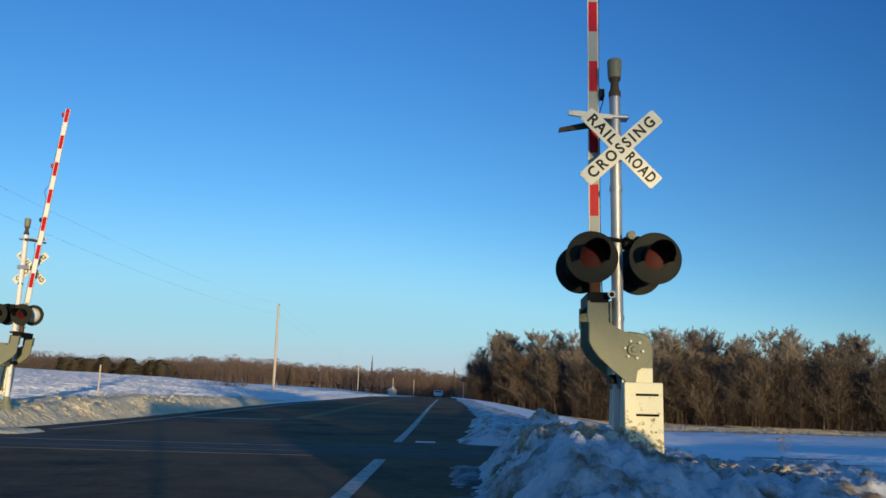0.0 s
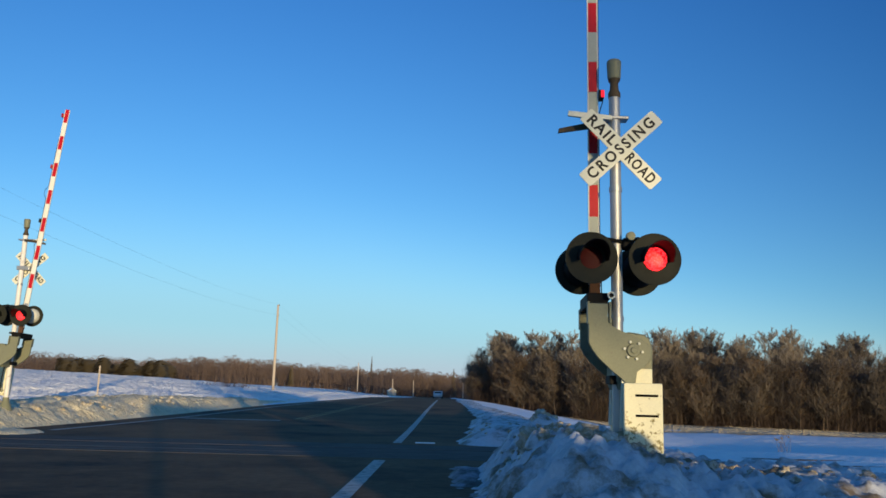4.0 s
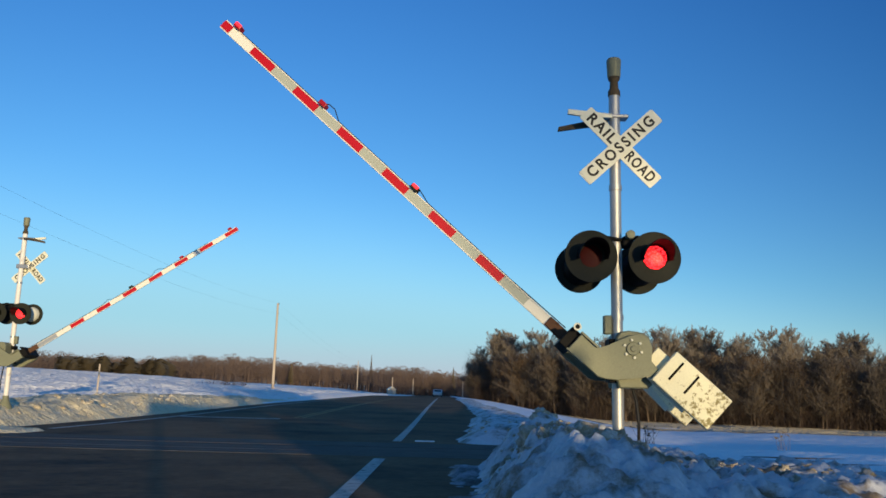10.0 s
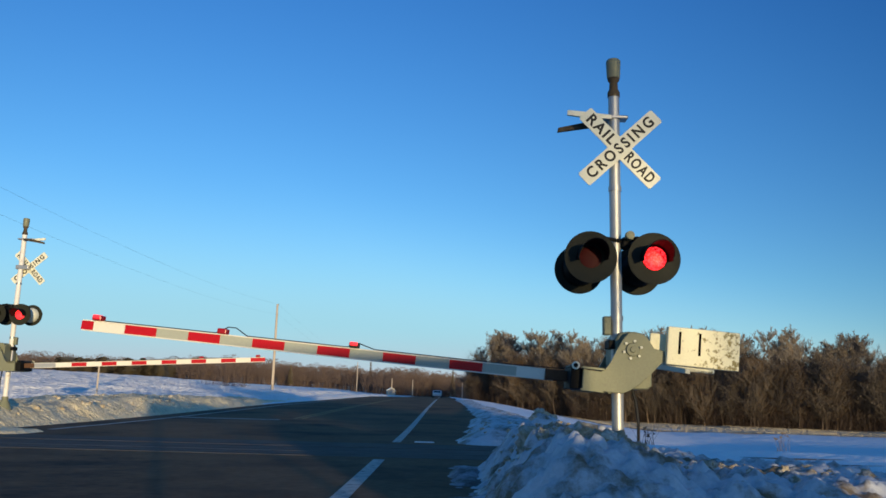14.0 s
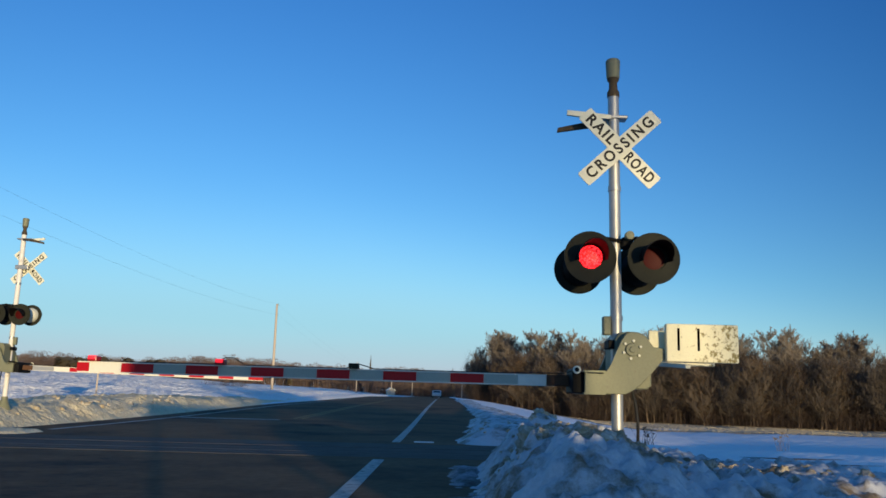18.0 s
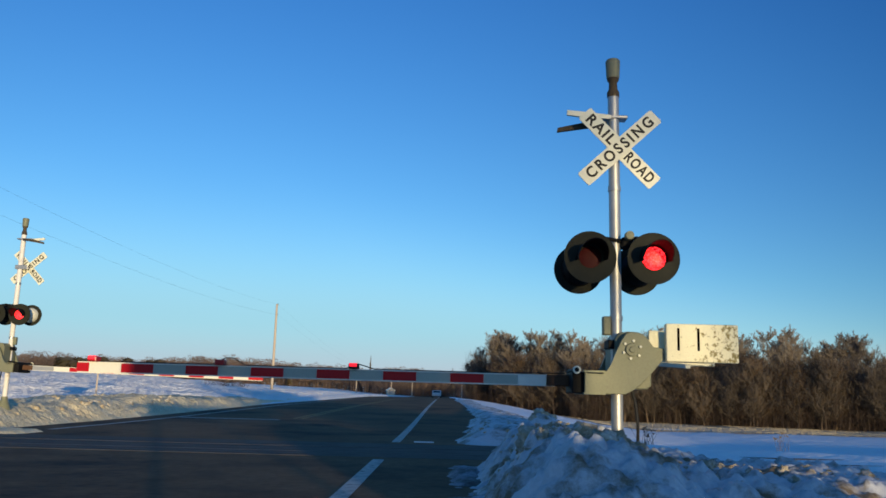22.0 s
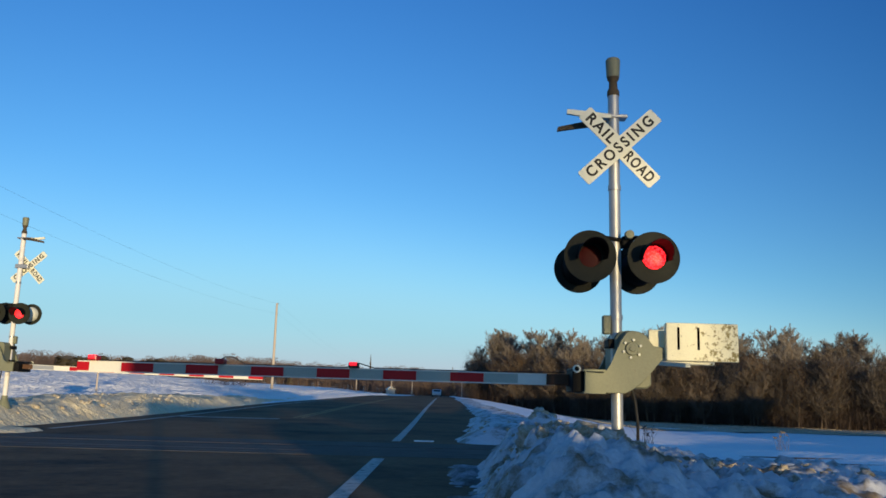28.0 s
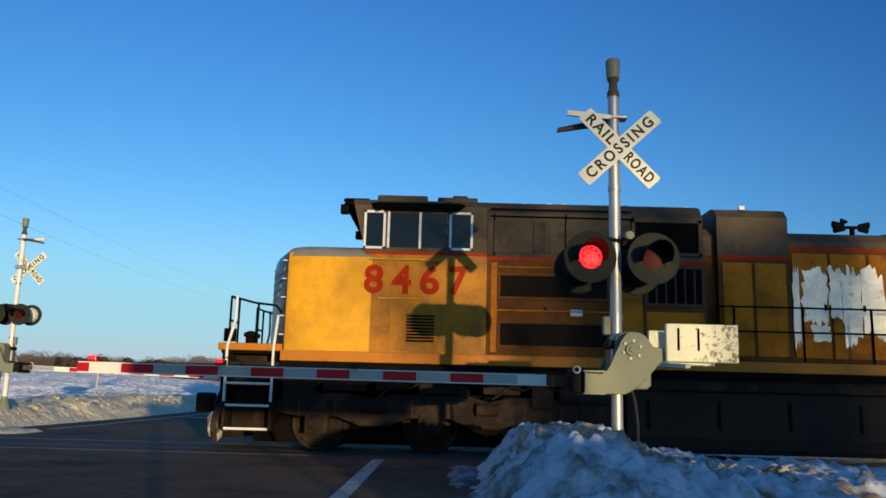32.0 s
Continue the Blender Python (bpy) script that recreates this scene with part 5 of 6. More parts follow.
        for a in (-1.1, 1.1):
            add("traction_motor", SOOTSHADE, boxes=[(centre + a - 0.45, centre + a + 0.45, -0.62, 0.62, 0.30, 0.75)], bevel=0.05)
    # black boxes that stand in for the deep shade under the frame
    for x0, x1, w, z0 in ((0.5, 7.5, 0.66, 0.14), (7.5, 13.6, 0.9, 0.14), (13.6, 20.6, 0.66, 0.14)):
        add("underfloor_machinery", SOOTSHADE, boxes=[(x0, x1, -w, w, z0, 1.33)], bevel=0.04)
    for s in (-1, 1):
        for x0, x1, z0, z1, d in ((1.15, 1.75, 0.95, 1.32, 1.30), (1.9, 2.7, 1.14, 1.34, 1.34), (2.9, 3.5, 1.16, 1.36, 1.28), (3.7, 4.6, 1.12, 1.34, 1.36), (4.9, 5.6, 1.14, 1.36, 1.30), (5.8, 6.2, 0.9, 1.34, 1.36), (6.7, 7.5, 0.62, 1.0, 1.3)):
            add("equipment_box", UNDER, boxes=[(x0, x1, min(s * 0.7, s * d), max(s * 0.7, s * d), z0, z1)], bevel=0.02)
        for x in (1.4, 2.3, 3.2, 4.1, 5.3, 6.0):
            bm = bmesh.new()
            pipe(bm, [(x, s * 1.38, 1.40), (x + 0.1, s * 1.42, 1.28), (x + 0.35, s * 1.40, 1.22), (x + 0.6, s * 1.36, 1.36)], 0.018, 6)
            part("air_pipe", bm, UNDER, loco, smooth=True)
    # rear end
    add("rear_platform", ORANGE, boxes=[(21.3, 22.4, -1.5, 1.5, 1.84, 1.97)], bevel=0.015)
    add("rear_pilot", SOOTSHADE, boxes=[(22.3, 22.4, -1.45, 1.45, 0.5, 1.80)], bevel=0.02)
    add("rear_coupler", RUST, boxes=[(22.4, 23.0, -0.18, 0.18, 0.7, 1.0)], bevel=0.04)
    return loco


WHEELS = []
SPEED = 11.3
LOCO_END = -4.2
loco = locomotive(pose(LOCO_END + 320, TRACK_Y, 0.01))


# ---------------------------------------------------------------- woods
def grow(rng, height, girth, spread, levels=3, lean=0.05, low=0.25, dome=False, thin=0.012):
    """A bare tree: tapered three-sided limbs, forking outwards. Returns trunk and twig geometry."""
    trunk, twigs = ([], []), ([], [])

    def limb(store, a, b, r0, r1):
        v, f = store
        d = (b - a).normalized()
        s = d.orthogonal().normalized()
        t = d.cross(s)
        k = len(v)
        for p, r in ((a, r0), (b, r1)):
            for q in range(3):
                ang = 2.094 * q
                v.append(tuple(p + (s * math.cos(ang) + t * math.sin(ang)) * r))
        for q in range(3):
            f.append((k + q, k + (q + 1) % 3, k + 3 + (q + 1) % 3, k + 3 + q))

    def branch(a, d, length, r, level):
        n = 3 if level < 2 else 2
        p = a
        for k in range(n):
            d = (d + Vector((rng.uniform(-1, 1), rng.uniform(-1, 1), rng.uniform(-0.5, 0.9))) * 0.22).normalized()
            q = p + d * (length / n)
            rr = r * (1 - 0.75 * (k + 1) / n)
            limb(twigs, p, q, max(r * (1 - 0.75 * k / n), thin * 1.3), max(rr, thin))
            if level < levels:
                for _ in range(3):
                    side = Vector((rng.uniform(-1, 1), rng.uniform(-1, 1), rng.uniform(-0.2, 1.0))).normalized()
                    branch(p.lerp(q, rng.random()), (d * 0.8 + side * 0.9).normalized(), length * rng.uniform(0.35, 0.6), r * 0.5, level + 1)
            p = q

    p = Vector((0, 0, -0.5))
    d = Vector((rng.uniform(-lean, lean), rng.uniform(-lean, lean), 1)).normalized()
    n = 7
    for k in range(n):
        d = (d + Vector((rng.uniform(-1, 1), rng.uniform(-1, 1), 0.3)) * 0.09).normalized()
        q = p + d * (height * 0.9 / n)
        r0, r1 = girth * (1 - 0.85 * k / n), girth * (1 - 0.85 * (k + 1) / n)
        limb(trunk, p, q, r0, r1)
        if (k + 1) / n > low:
            for _ in range(4):
                a = rng.uniform(0, 6.283)
                out = Vector((math.cos(a), math.sin(a), rng.uniform(0.4, 1.3))).normalized()
                girdle = math.sin(math.pi * (0.18 + 0.74 * (k + 0.5) / n)) if dome else 1.15 - 0.5 * k / n
                branch(p.lerp(q, rng.random()), out, spread * rng.uniform(0.6, 1.1) * girdle, r1 * 0.38, 1)
        p = q
    return trunk, twigs


rng = random.Random(11)


def leafy(twigs, count, size, rng):
    """Small dry leaves that still hang on a tree's twigs."""
    spots, v, f = twigs[0], [], []
    for _ in range(count):
        p = Vector(rng.choice(spots)) + Vector((rng.gauss(0, 0.42), rng.gauss(0, 0.42), rng.gauss(0, 0.36)))
        a = Vector((rng.gauss(0, 1), rng.gauss(0, 1), rng.gauss(0, 1))).normalized()
        b = a.orthogonal().normalized()
        w = size * rng.uniform(0.6, 1.4)
        k = len(v)
        v.extend([tuple(p - a * w), tuple(p + b * w * 0.6), tuple(p + a * w), tuple(p - b * w * 0.6)])
        f.append((k, k + 1, k + 2, k + 3))
    return v, f


# two bare kinds, slender and pale or broad and grey, and oaks that keep brown leaves
tree_models = []
for k in range(9):
    oak = k % 3 != 0
    h = 8.4 if oak else 9.6
    trunk, twigs = grow(rng, h, rng.uniform(0.10, 0.15), rng.uniform(2.5, 3.3) if oak else rng.uniform(1.9, 2.6), 3 if oak else 4, 0.08, 0.22, True, 0.012 if oak else 0.009)
    label = "rounded oak that keeps its dry brown leaves" if oak else "leafless grey-brown tree at the edge of winter woods"
    tree = thing("oak_tree" if oak else "bare_tree", pose(0, 0, -200), label, "tree", "trees at the wood's edge")
    raw("trunk", *trunk, BARK, tree)
    raw("crown", *twigs, TWIG if oak else PALETWIG, tree, "bare brown twigs")
    if oak:
        raw("foliage", *leafy(twigs, (5200, 3000, 4200)[k % 3], 0.052, rng), OAKLEAF if k % 2 else DULLLEAF, tree, "dry brown leaves")
    tree_models.append(tree)


def edge_y(x):
    """The front line of the woods across the field."""
    return 128 - 1.5 * min(x, 18) - 0.55 * max(0.0, min(x, 60) - 18) - 0.2 * max(0.0, x - 60)


used = set()
for k in range(190):
    back = k % 5 in (0, 2)
    x = 3.4 + 62 * (k / 189) ** 1.02 + rng.uniform(-1.2, 1.2)
    y = edge_y(x) + (rng.uniform(6, 14) if back else rng.uniform(0, 6))
    which = rng.choice((0, 3, 6)) if back else rng.choice((1, 2, 4, 5, 7, 8))
    s = rng.uniform(0.84, 1.10) * (1.29 if back else 0.95) * (0.98 + 0.06 * smoothstep(20, 30, x) - 0.10 * smoothstep(38, 50, x)) * (0.50 + 0.50 * smoothstep(3.0, 8.5, x))
    m = pose(x, y, ground_z(x, y) - 0.1, 0, 0, rng.uniform(0, 360))
    tree = tree_models[which] if which not in used else copy_thing(tree_models[which], m)
    used.add(which)
    tree.matrix_world = m @ Matrix.Diagonal((s, s, s, 1))


def thicket(name, spots, rng, mat, label, stems=5, tall=(5, 9), fork=9, slim=0.05, reach=0.9):
    """Many leafless stems with upright twigs, in one mesh: far woods that nobody could count."""
    v, f = [], []

    def blade(a, b, r):
        k = len(v)
        ang = rng.uniform(0, 3.14)
        o = Vector((math.cos(ang), math.sin(ang), 0)) * r
        v.extend([tuple(a - o), tuple(a + o), tuple(b + o * 0.3), tuple(b - o * 0.3)])
        f.append((k, k + 1, k + 2, k + 3))

    for x, y, z in spots:
        for _ in range(stems):
            a = Vector((x + rng.uniform(-1.5, 1.5), y + rng.uniform(-1.5, 1.5), z - 0.3))
            h = rng.uniform(*tall)
            b = a + Vector((rng.uniform(-0.6, 0.6), rng.uniform(-0.6, 0.6), h))
            blade(a, b, slim)
            for _ in range(fork):
                t = rng.uniform(0.06, 1.0)
                p = a.lerp(b, t)
                ang = rng.uniform(0, 6.283)
                out = rng.uniform(0.5, 1.2) * reach * (1.2 - 0.7 * t)
                q = p + Vector((math.cos(ang) * out, math.sin(ang) * out, rng.uniform(0.1, 0.8) * reach))
                blade(p, q, slim * 0.5)
                for w in (0.45, 0.75, 1.0):
                    w = p.lerp(q, w)
                    blade(w, w + Vector((rng.uniform(-0.7, 0.7), rng.uniform(-0.7, 0.7), rng.uniform(-0.1, 0.7))) * reach * 0.7, slim * 0.32)
    return tagged(raw(name, v, f, mat), label, "woods", kind="stuff")


spots = []
for k in range(1800):
    x = rng.uniform(4.6, 66)
    y = edge_y(x) + 3 + 38 * rng.random() ** 1.3
    spots.append((x, y, ground_z(x, y)))
thicket("woodland", spots, rng, TWIG, "dense leafless brown woods beyond a snowy field", 3, (3.0, 7.2), 13, 0.030, 1.4)
spots = []
for k in range(900):
    x = rng.uniform(4.6, 66)
    y = edge_y(x) + 2 + 30 * rng.random()
    spots.append((x, y, ground_z(x, y)))
thicket("wood_crowns", spots, rng, TWIG, "fine bare twigs of the woods' crowns", 2, (5.6, 8.0), 14, 0.024, 1.6)
spots = [(x, edge_y(x) + rng.uniform(0.5, 12), ground_z(x, edge_y(x))) for x in (rng.uniform(4.6, 66) for _ in range(900))]
thicket("underbrush", spots, rng, RUSSET, "russet brush with dry leaves under the trees", 5, (0.8, 3.8), 14, 0.030, 1.1)

stubble_x = [14 + 3 * k for k in range(40)]
verts, faces = [], []
for x in stubble_x:
    for k in range(12):
        y = 74 + (edge_y(x) + 6 - 74) * k / 11
        verts.append((x, y, ground_z(x, y) + 0.05))
for i in range(len(stubble_x) - 1):
    for k in range(11):
        faces.append((i * 12 + k, (i + 1) * 12 + k, (i + 1) * 12 + k + 1, i * 12 + k + 1))
tagged(raw("stubble_field", verts, faces, STUBBLE, smooth=True), "straw-coloured stubble showing through snow before the woods", "field", kind="structure")

v, f = [], []
for k in range(30000):
    x = rng.uniform(15, 125)
    y0 = 74
    y = y0 + (edge_y(x) + 4 - y0) * rng.random()
    if noise.noise((x * 0.15, y * 0.08, 1.0)) < -0.35:
        continue
    z, w, h = ground_z(x, y) + 0.03, rng.uniform(0.008, 0.025), rng.uniform(0.06, 0.17)
    lean, n = rng.gauss(0, 0.08), len(v)
    v.extend([(x - w, y, z), (x + w, y, z), (x + lean, y + rng.gauss(0, 0.06), z + h)])
    f.append((n, n + 1, n + 2))
tagged(raw("stubble", v, f, STRAW), "dry straw-coloured stubble stalks standing in the snow", "stubble", kind="stuff")

# far woods beyond the left-hand field and along the road
spots = []
for k in range(2400):
    a = rng.uniform(-0.62, 0.035)
    far = 330 + 90 * rng.random() + 60 * noise.noise((a * 9, 0, 0))
    x = far * a
    spots.append((x, far, ground_z(x, far) + (0.8 if a < -0.2 else 0)))
thicket("far_woods", spots, rng, FARTWIG, "far leafless woods in purplish brown behind snowy fields", 3, (4.5, 7.6), 8, 0.09, 1.8)


def crowns(name, spots, rng, mat, label, rise, wide, count, leaf):
    """Rounded crowns of fine twigs over far woods, in one mesh."""
    v, f = [], []
    for x, y, z in spots:
        h, w = rise * rng.uniform(0.82, 1.12), wide * rng.uniform(0.7, 1.3)
        for _ in range(count):
            a, t = rng.uniform(0, 6.283), rng.random()
            r = w * math.sqrt(max(0.0, 1 - (1.7 * t - 0.7) ** 2)) * rng.uniform(0.5, 1.0)
            p = Vector((x + r * math.cos(a), y + r * math.sin(a), z + h * (0.28 + 0.72 * t)))
            d = Vector((math.cos(a) * 0.6 + rng.gauss(0, 0.4), rng.gauss(0, 0.5), 0.7 + rng.gauss(0, 0.4))).normalized() * leaf * rng.uniform(0.6, 1.5)
            o = Vector((d.z, 0.0, -d.x)) * 0.09
            k = len(v)
            v.extend([tuple(p - o), tuple(p + o), tuple(p + d)])
            f.append((k, k + 1, k + 2))
    return tagged(raw(name, v, f, mat), label, "woods", kind="stuff")


crowns("far_crowns", [q for q in spots if rng.random() < 0.42], rng, FARTWIG, "rounded crowns of the far leafless woods", 9.6, 3.8, 270, 0.60)
spots = []
for k in range(420):
    y = rng.uniform(150, 420)
    spots.append((rng.uniform(5, 30) + 0.01 * y, y, -0.5))
thicket("roadside_woods", spots, rng, FARTWIG, "leafless woods close along the far road", 4, (5, 9), 9, 0.09, 1.6)


# ---------------------------------------------------------------- poles, wires and roadside posts
def utility_pole(x, y, height, label):
    z = ground_z(x, y)
    pole = thing("utility_pole", pose(x, y, z), label, "utility pole", "poles along the road")
    bm = bmesh.new()
    rod(bm, (0, 0, -0.5), (0, 0, height), 0.17, 0.11, 10)
    part("pole_shaft", bm, POLEWOOD, pole, smooth=True)
    for h in (height - 0.15, height - 1.35):
        bm = bmesh.new()
        lathe(bm, [(0.03, h), (0.07, h + 0.05), (0.05, h + 0.12), (0.07, h + 0.17), (0.03, h + 0.22)], 10, Matrix.Translation((0.12, 0, 0)))
        part("insulator", bm, GALV, pole)
    return z + height


POLE_X = -20.3
tops = [(POLE_X, y, utility_pole(POLE_X, y, 10.2, "tall weathered wooden utility pole in the snow")) for y in (14.0, 95.0)]
tops.append((-30.0, 273.0, utility_pole(-30.0, 273.0, 10.2, "tall weathered wooden utility pole in the snow")))
for x, y in ((-10.8, 262.0), (-17.5, 262.0), (5.2, 262.0)):
    utility_pole(x, y, 5.4, "distant wooden utility pole in the snow")
for drop in (0.0, 1.2):
    for (xa, ya, za), (xb, yb, zb) in zip(tops, tops[1:]):
        bm = bmesh.new()
        pts = []
        for k in range(25):
            t = k / 24
            pts.append((xa + (xb - xa) * t + 0.12, ya + (yb - ya) * t, za + (zb - za) * t - drop - 1.1 * 4 * t * (1 - t)))
        pipe(bm, pts, 0.0036, 5)
        tagged(part("overhead_wire", bm, CABLE), "thin dark overhead wire between the wooden poles", "wire", "overhead wires")


def marker_post(x, y, h, mat=POLEWOOD, label="slim roadside post standing in the snow"):
    z = ground_z(x, y)
    bm = bmesh.new()
    rod(bm, (x, y, z - 0.2), (x, y, z + h), 0.045, 0.04, 8)
    bmesh.ops.create_icosphere(bm, subdivisions=1, radius=0.05, matrix=Matrix.Translation((x, y, z + h)))
    tagged(part("marker_post", bm, mat), label, "post", "roadside posts")


marker_post(-17.6, 41.0, 1.5)


def parked_car(x, y, turn):
    car = thing("car", pose(x, y, road_z(y), 0, 0, turn), "white car with dark windows far down the road", "car")
    bm = bmesh.new()
    side = [(-2.2, 0.35), (-2.25, 0.75), (-2.1, 0.98), (-1.3, 1.05), (-0.65, 1.62), (1.3, 1.66), (2.0, 1.1), (2.2, 0.95), (2.2, 0.35)]
    v0 = [bm.verts.new((-0.9, a, b)) for a, b in side]
    v1 = [bm.verts.new((0.9, a, b)) for a, b in side]
    bm.faces.new(v0)
    bm.faces.new(v1[::-1])
    for k in range(len(side)):
        bm.faces.new((v0[k], v1[k], v1[(k + 1) % len(side)], v0[(k + 1) % len(side)]))
    bmesh.ops.bevel(bm, geom=bm.edges[:], offset=0.05, segments=2, affect="EDGES")
    part("body", bm, CARWHITE, car, smooth=True)
    bm = bmesh.new()
    plate(bm, [(-0.72, 1.12), (0.72, 1.12), (0.62, 1.56), (-0.62, 1.56)], -0.02, 0.02)
    ob = part("windscreen", bm, GLASS, car)
    ob.matrix_basis = pose(0, -1.02, 0.02, -42, 0, 0) @ pose(0, 0, -1.34) @ pose(0, 0, 0.0)
    ob.matrix_basis = Matrix.Translation((0, -1.0, 1.34)) @ Matrix.Rotation(radians(-48), 4, "X") @ Matrix.Translation((0, 0, -1.34))
    for sx in (-0.6, 0.6):
        bm = bmesh.new()
        box(bm, sx - 0.2, sx + 0.2, -2.28, -2.2, 0.72, 0.86, 0.02)
        part("headlight", bm, SIGN, car)
    for sx in (-0.86, 0.86):
        for sy in (-1.4, 1.35):
            bm = bmesh.new()
            rod(bm, (sx - 0.1, sy, 0.33), (sx + 0.1, sy, 0.33), 0.33, n=20)
            part("wheel", bm, TYRE, car, smooth=True)
    return car


parked_car(-1.62, 150.0, 0).scale = (0.9, 0.9, 0.8)


def shed(x, y, turn):
    """A small pale farm shed with a gabled roof."""
    hut = thing("shed", pose(x, y, ground_z(x, y), 0, 0, turn), "small pale shed with a grey gabled roof among trees", "shed")
    bm = bmesh.new()
    plate(bm, [(-1.2, -0.2), (1.2, -0.2), (1.2, 1.6), (0, 2.4), (-1.2, 1.6)], -2.0, 2.0)
    part("wall", bm, POLEWOOD, hut)
    for sx in (-1, 1):
        bm = bmesh.new()
        plate(bm, [(0, 2.42), (sx * 1.4, 1.49), (sx * 1.4, 1.60), (0, 2.53)], -2.2, 2.2)
        part("roof", bm, GALV, hut)
    bm = bmesh.new()
    box(bm, -0.5, 0.5, -2.04, -2.0, 0.0, 1.55, 0.01)
    part("door", bm, POLEWOOD, hut, "weathered plank door")


shed(-18.0, 266.0, 12)


def conifer(x, y, height, spread, rng, rounded=False):
    """A dark evergreen: a straight stem with drooping tiers of needle sprays, pointed or rounded."""
    label = "rounded dark olive evergreen in a grove before bare woods" if rounded else "slender dark evergreen standing above the bare woods"
    tree = thing("conifer", pose(x, y, ground_z(x, y)), label, "tree", "evergreens")
    bm = bmesh.new()
    rod(bm, (0, 0, -0.5), (0, 0, height), 0.22, 0.03, 7)
    part("trunk", bm, BARK, tree)
    v, f = [], []
    for k in range(320):
        t = rng.random() ** (0.55 if rounded else 0.8)
        z = 0.8 + (height - 0.8) * t
        r = spread * (1 - t) * rng.uniform(0.6, 1.1) + 0.1
        if rounded:
            r = spread * math.sqrt(max(0.05, 1 - (1.15 * t - 0.35) ** 2)) * rng.uniform(0.4, 1.0)
        a = rng.uniform(0, 6.283)
        d, s = Vector((math.cos(a), math.sin(a), -0.25)), Vector((-math.sin(a), math.cos(a), 0))
        p = Vector((0, 0, z))
        n = len(v)
        w = 0.28 * r + 0.12
        v.extend([tuple(p), tuple(p + d * r * 0.6 + s * w), tuple(p + d * r), tuple(p + d * r * 0.6 - s * w + Vector((0, 0, -0.2)))])
        f.append((n, n + 1, n + 2, n + 3))
    raw("crown", v, f, PINE, tree, "dark green needle sprays")


prng = random.Random(8)
conifer(-31.6, 338.0, 15.4, 1.7, prng)
for k in range(46):
    a = prng.uniform(-0.478, -0.340)
    y = prng.uniform(290, 318)
    conifer(a * y, y, prng.uniform(6.6, 8.8), prng.uniform(3.6, 5.2), prng, True)
for k in range(6):
    a = prng.choice((-0.20, -0.035, 0.0, -0.31, -0.06))
    conifer(a * 335 + prng.uniform(-3, 3), 335, prng.uniform(9.0, 12.0), 1.9, prng)


def weed(x, y, rng):
    """Dry stalks sticking out of the snow."""
    v, f = [], []
    z = ground_z(x, y)
    for k in range(9):
        a = Vector((x + rng.gauss(0, 0.10), y + rng.gauss(0, 0.10), z - 0.05))
        b = a + Vector((rng.gauss(0, 0.10), rng.gauss(0, 0.10), rng.uniform(0.18, 0.5)))
        n = len(v)
        v.extend([tuple(a + Vector((-0.006, 0, 0))), tuple(a + Vector((0.006, 0, 0))), tuple(b + Vector((0.003, 0, 0))), tuple(b + Vector((-0.003, 0, 0)))])
        v.extend([tuple(b), tuple(b + Vector((rng.gauss(0, 0.07), 0, 0.03))), tuple(b + Vector((rng.gauss(0, 0.05), 0.02, 0.07)))])
        f += [(n, n + 1, n + 2, n + 3), (n + 4, n + 5, n + 6)]
    tagged(raw("dry_weed", v, f, TWIG), "dry brown weed stalks poking through the snow", "weed", "weeds in the snow", "stuff")


for x, y in ((5.2, 21.5), (5.4, 21.8), (8.4, 20.6)):
    weed(x, y, prng)
spots = [(-26.5 + prng.gauss(0, 1.2), 98 + prng.gauss(0, 1.0), ground_z(-26.5, 98)) for _ in range(14)]
thicket("shrubs", spots, prng, FARTWIG, "low dark bare shrubs at the foot of the snowy rise", 4, (0.6, 1.4), 6, 0.03, 0.5)


# ---------------------------------------------------------------- behind and beside the camera
def roadside_sign(x0, x1, y, z0, z1):
    """Unseen long low board, panels on timber posts, added to shade the gate arm."""
    z = ground_z((x0 + x1) / 2, y) - 0.05
    board = thing("roadside_sign", pose((x0 + x1) / 2, y, z), "unseen long grey metal board on posts, added to shade the gate arm", "sign")
    w, n = (x1 - x0) / 2, 4
    for k in range(n):
        bm = bmesh.new()
        box(bm, -w + 2 * w * k / n + 0.004, -w + 2 * w * (k + 1) / n - 0.004, -0.012, 0.012, z0 - z, z1 - z, 0.006)
        part("panel", bm, GALV, board)
    for h in (z0 - z + 0.10, z1 - z - 0.10):
        bm = bmesh.new()
        box(bm, -w, w, -0.062, -0.014, h - 0.025, h + 0.025, 0.004)
        part("rail", bm, GALV, board)
    for q in (-0.8, 0.0, 0.8):
        bm = bmesh.new()
        box(bm, q * w - 0.05, q * w + 0.05, -0.165, -0.064, 0, z1 - z + 0.03, 0.006)
        part("post", bm, POLEWOOD, board)


roadside_sign(4.55, 9.75, -14.0, 1.90, 2.62)
# unseen tall trees, bare low down, added to dim the sun on the locomotive
trng = random.Random(31)
trunk, twigs = grow(trng, 11.0, 0.12, 2.1, 3, 0.03, 0.62)
shade_tree = thing("bare_tree", pose(0, 0, -200), "unseen tall leafless tree with a bare lower trunk, added for shade", "tree", "trees at the wood's edge")
raw("trunk", *trunk, BARK, shade_tree)
raw("crown", *twigs, TWIG, shade_tree, "bare brown twigs")
for k, (u, y) in enumerate(((6.2, -72.0), (6.9, -80.0), (7.5, -75.0), (7.2, -90.0))):
    x = u - 0.354 * y
    m = pose(x, y, ground_z(x, y) - 0.1, 0, 0, 80 * k)
    tree = shade_tree if k == 0 else copy_thing(shade_tree, m)
    tree.matrix_world = m
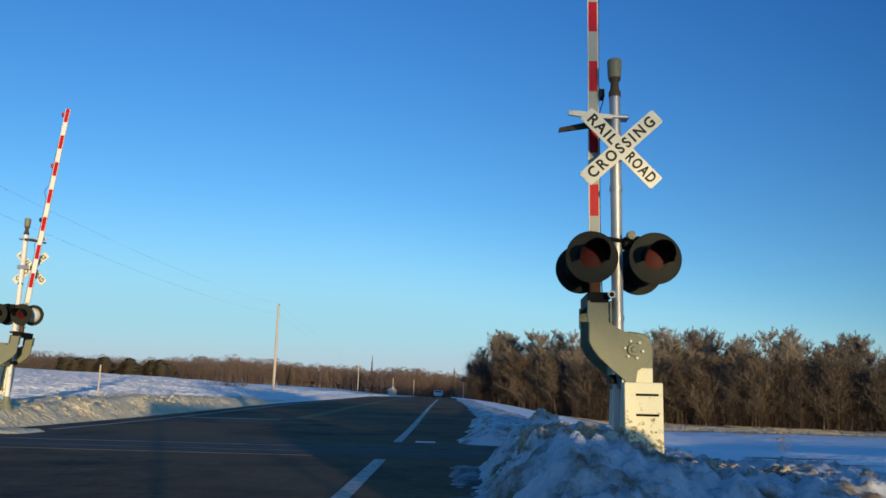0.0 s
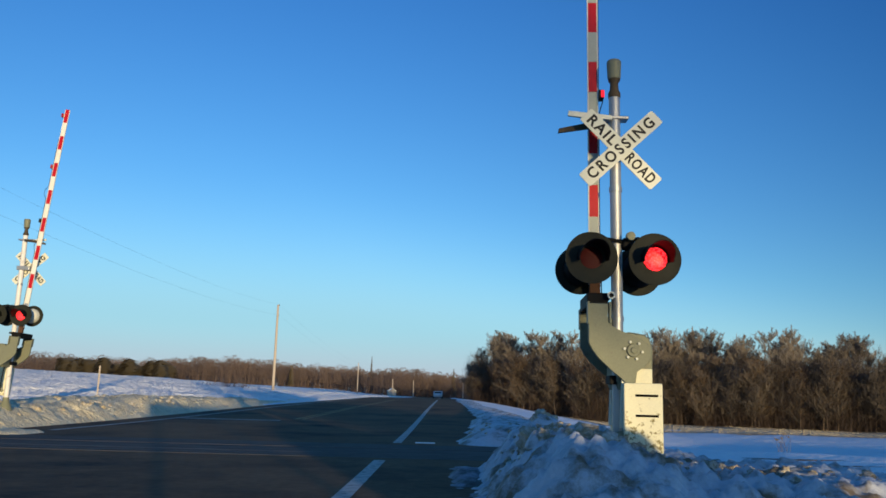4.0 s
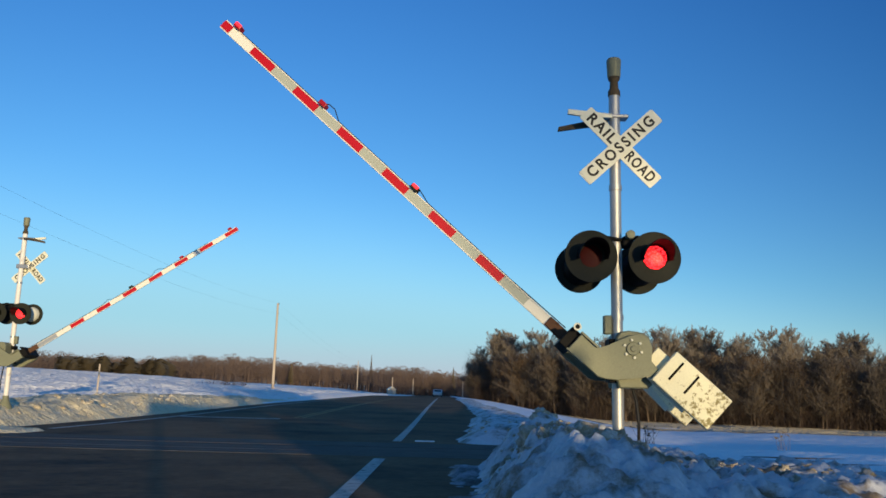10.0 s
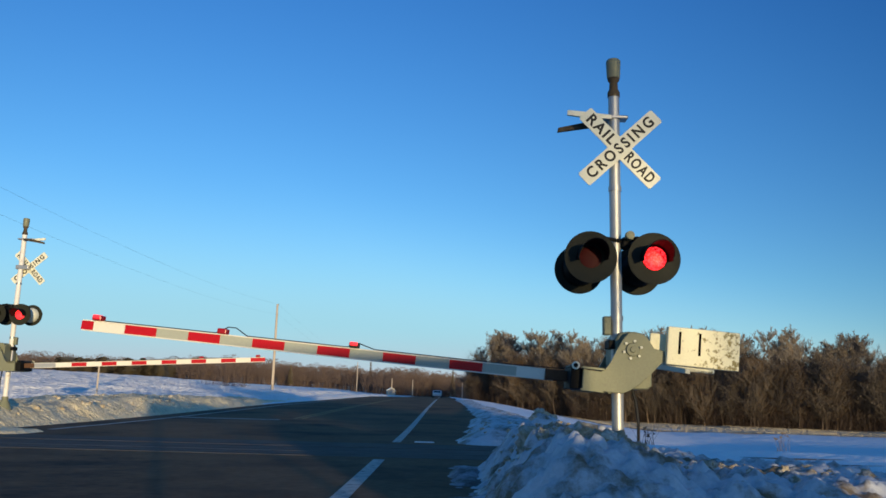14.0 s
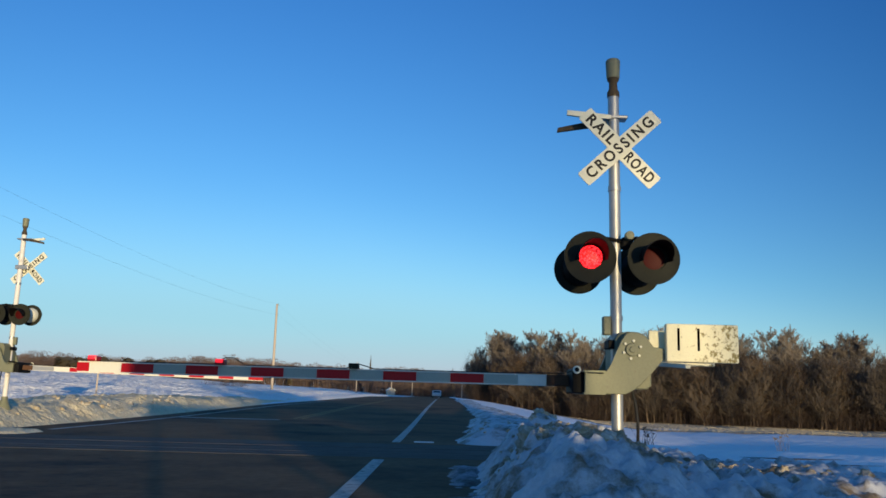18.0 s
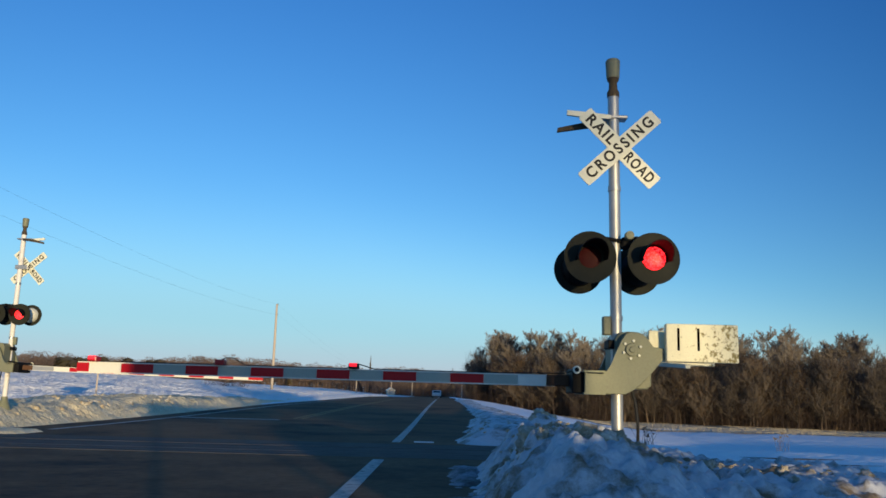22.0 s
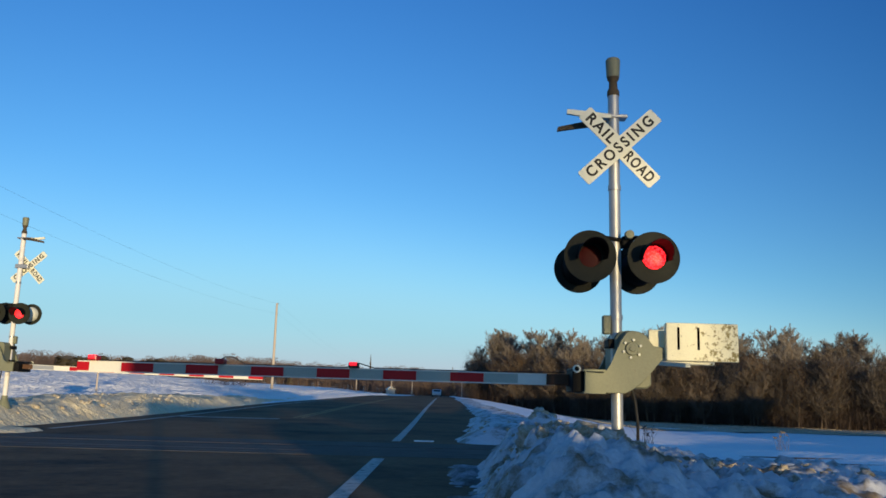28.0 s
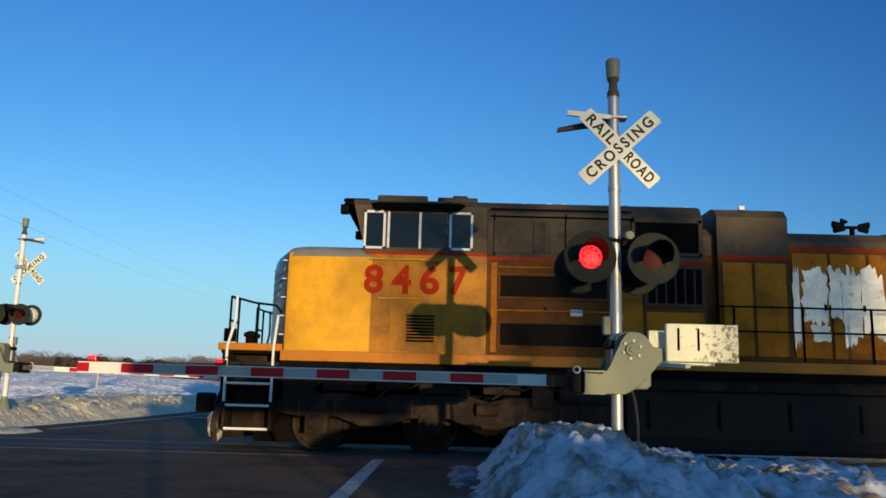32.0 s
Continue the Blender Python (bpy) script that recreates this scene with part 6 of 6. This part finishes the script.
# more unseen trees, added to thin the sunlight farther along the locomotive
for k, u in enumerate((8.6, 9.0, 9.5, 10.1, 10.9, 11.9, 13.0)):
    y = -74.0 - 6 * (k % 4)
    x = u - 0.354 * y
    m = pose(x, y, ground_z(x, y) - 0.1, 0, 0, 70 * k)
    tree = copy_thing(tree_models[k % 7], m)
    s = 1.0 + 0.06 * (k % 4)
    tree.matrix_world = m @ Matrix.Diagonal((s, s, s, 1))


# ---------------------------------------------------------------- what moves
NEAR_GATE = [(0, 90.0), (6.9, 90.0), (7.2, 88.7), (7.4, 86.0), (7.6, 81.4), (7.8, 76.9), (8.0, 72.7), (8.2, 68.9), (8.5, 63.4), (9.0, 55.9), (9.5, 48.6), (10.0, 42.0), (10.5, 35.5),
             (11.0, 29.9), (11.5, 24.5), (12.0, 19.7), (12.5, 15.2), (13.0, 11.3), (13.5, 7.7), (14.0, 4.7), (14.5, 2.8), (15.4, 1.9), (16.5, 1.4), (17.0, 1.1), (17.5, 0.5), (18.5, 0.25), (32.0, 0.25)]
FAR_GATE = [(0, 84.8), (6.7, 84.8), (7.0, 83.2), (7.2, 79.3), (7.4, 73.4), (7.6, 67.5), (7.8, 63.0), (8.0, 59.4), (8.2, 55.8), (8.5, 51.3), (9.0, 45.0), (9.5, 39.0), (10.0, 33.9), (10.5, 28.4), (11.0, 23.9),
            (11.5, 19.6), (12.0, 15.7), (12.5, 11.9), (13.0, 8.3), (13.5, 5.3), (14.0, 3.1), (14.5, 1.2), (15.2, 0.2), (16.5, -0.7), (17.5, -1.1), (32.0, -1.1)]
FIRST_FLASH, SWAP, BEAT = 2.95, 3.29, 0.5955


def swaps():
    """The times at which the flashing lamps change over."""
    return [FIRST_FLASH] + [SWAP + BEAT * k for k in range(int((31.95 - SWAP) / BEAT) + 1)]


def lamp_rows(rest, lit, on_first):
    """Rows for a lamp that is off until the first flash and then takes turns with its twin."""
    rows, on = [(0.0, rest)], False
    for k, t in enumerate(swaps()):
        turn_on = (k % 2 == 0) == on_first
        if turn_on != on:
            old, fresh = (lit if on else rest), (lit if turn_on else rest)
            n = math.ceil(t * FPS - 1e-6)
            rows += [((n - 2) / FPS, old), ((n - 1) / FPS, old), (n / FPS, fresh), ((n + 1) / FPS, fresh)]
            on = turn_on
    rows.append((32.0, lit if on else rest))
    return rows


def motions():
    for (arm, skew, hub), rows in zip(GATES, (NEAR_GATE, FAR_GATE)):
        walk(arm, [(t, pose(0.125, 0, hub, 0, 0, skew) @ pose(0, 0, 0, 0, a, 0)) for t, a in rows])
    for led, first, push in LAMPS:
        walk(led, lamp_rows(pose(0, 0.05, 0), pose(0, -push, 0), first))
    for glow, state in ARMLAMPS:
        rest, lit = pose(0, 0, 0), pose(0, -0.032, 0.014)
        if state is None:
            walk(glow, [(0.0, rest), (2.8, rest), (2.93, rest), (2.95, lit), (3.05, lit), (32.0, lit)])
        else:
            walk(glow, lamp_rows(rest, lit, state))
    walk(loco, [(t, pose(LOCO_END + SPEED * (32.0 - t), TRACK_Y, 0.01)) for t in [0, 8, 16, 24, 28] + [29 + 0.1 * k for k in range(31)]])
    gap = 2.0 / 30
    turn = math.degrees(SPEED * gap / 0.535)
    for wheels, x in WHEELS:
        walk(wheels, [(k * gap, pose(x, 0, 0.535, 0, -turn * k, 0)) for k in range(481)])


motions()
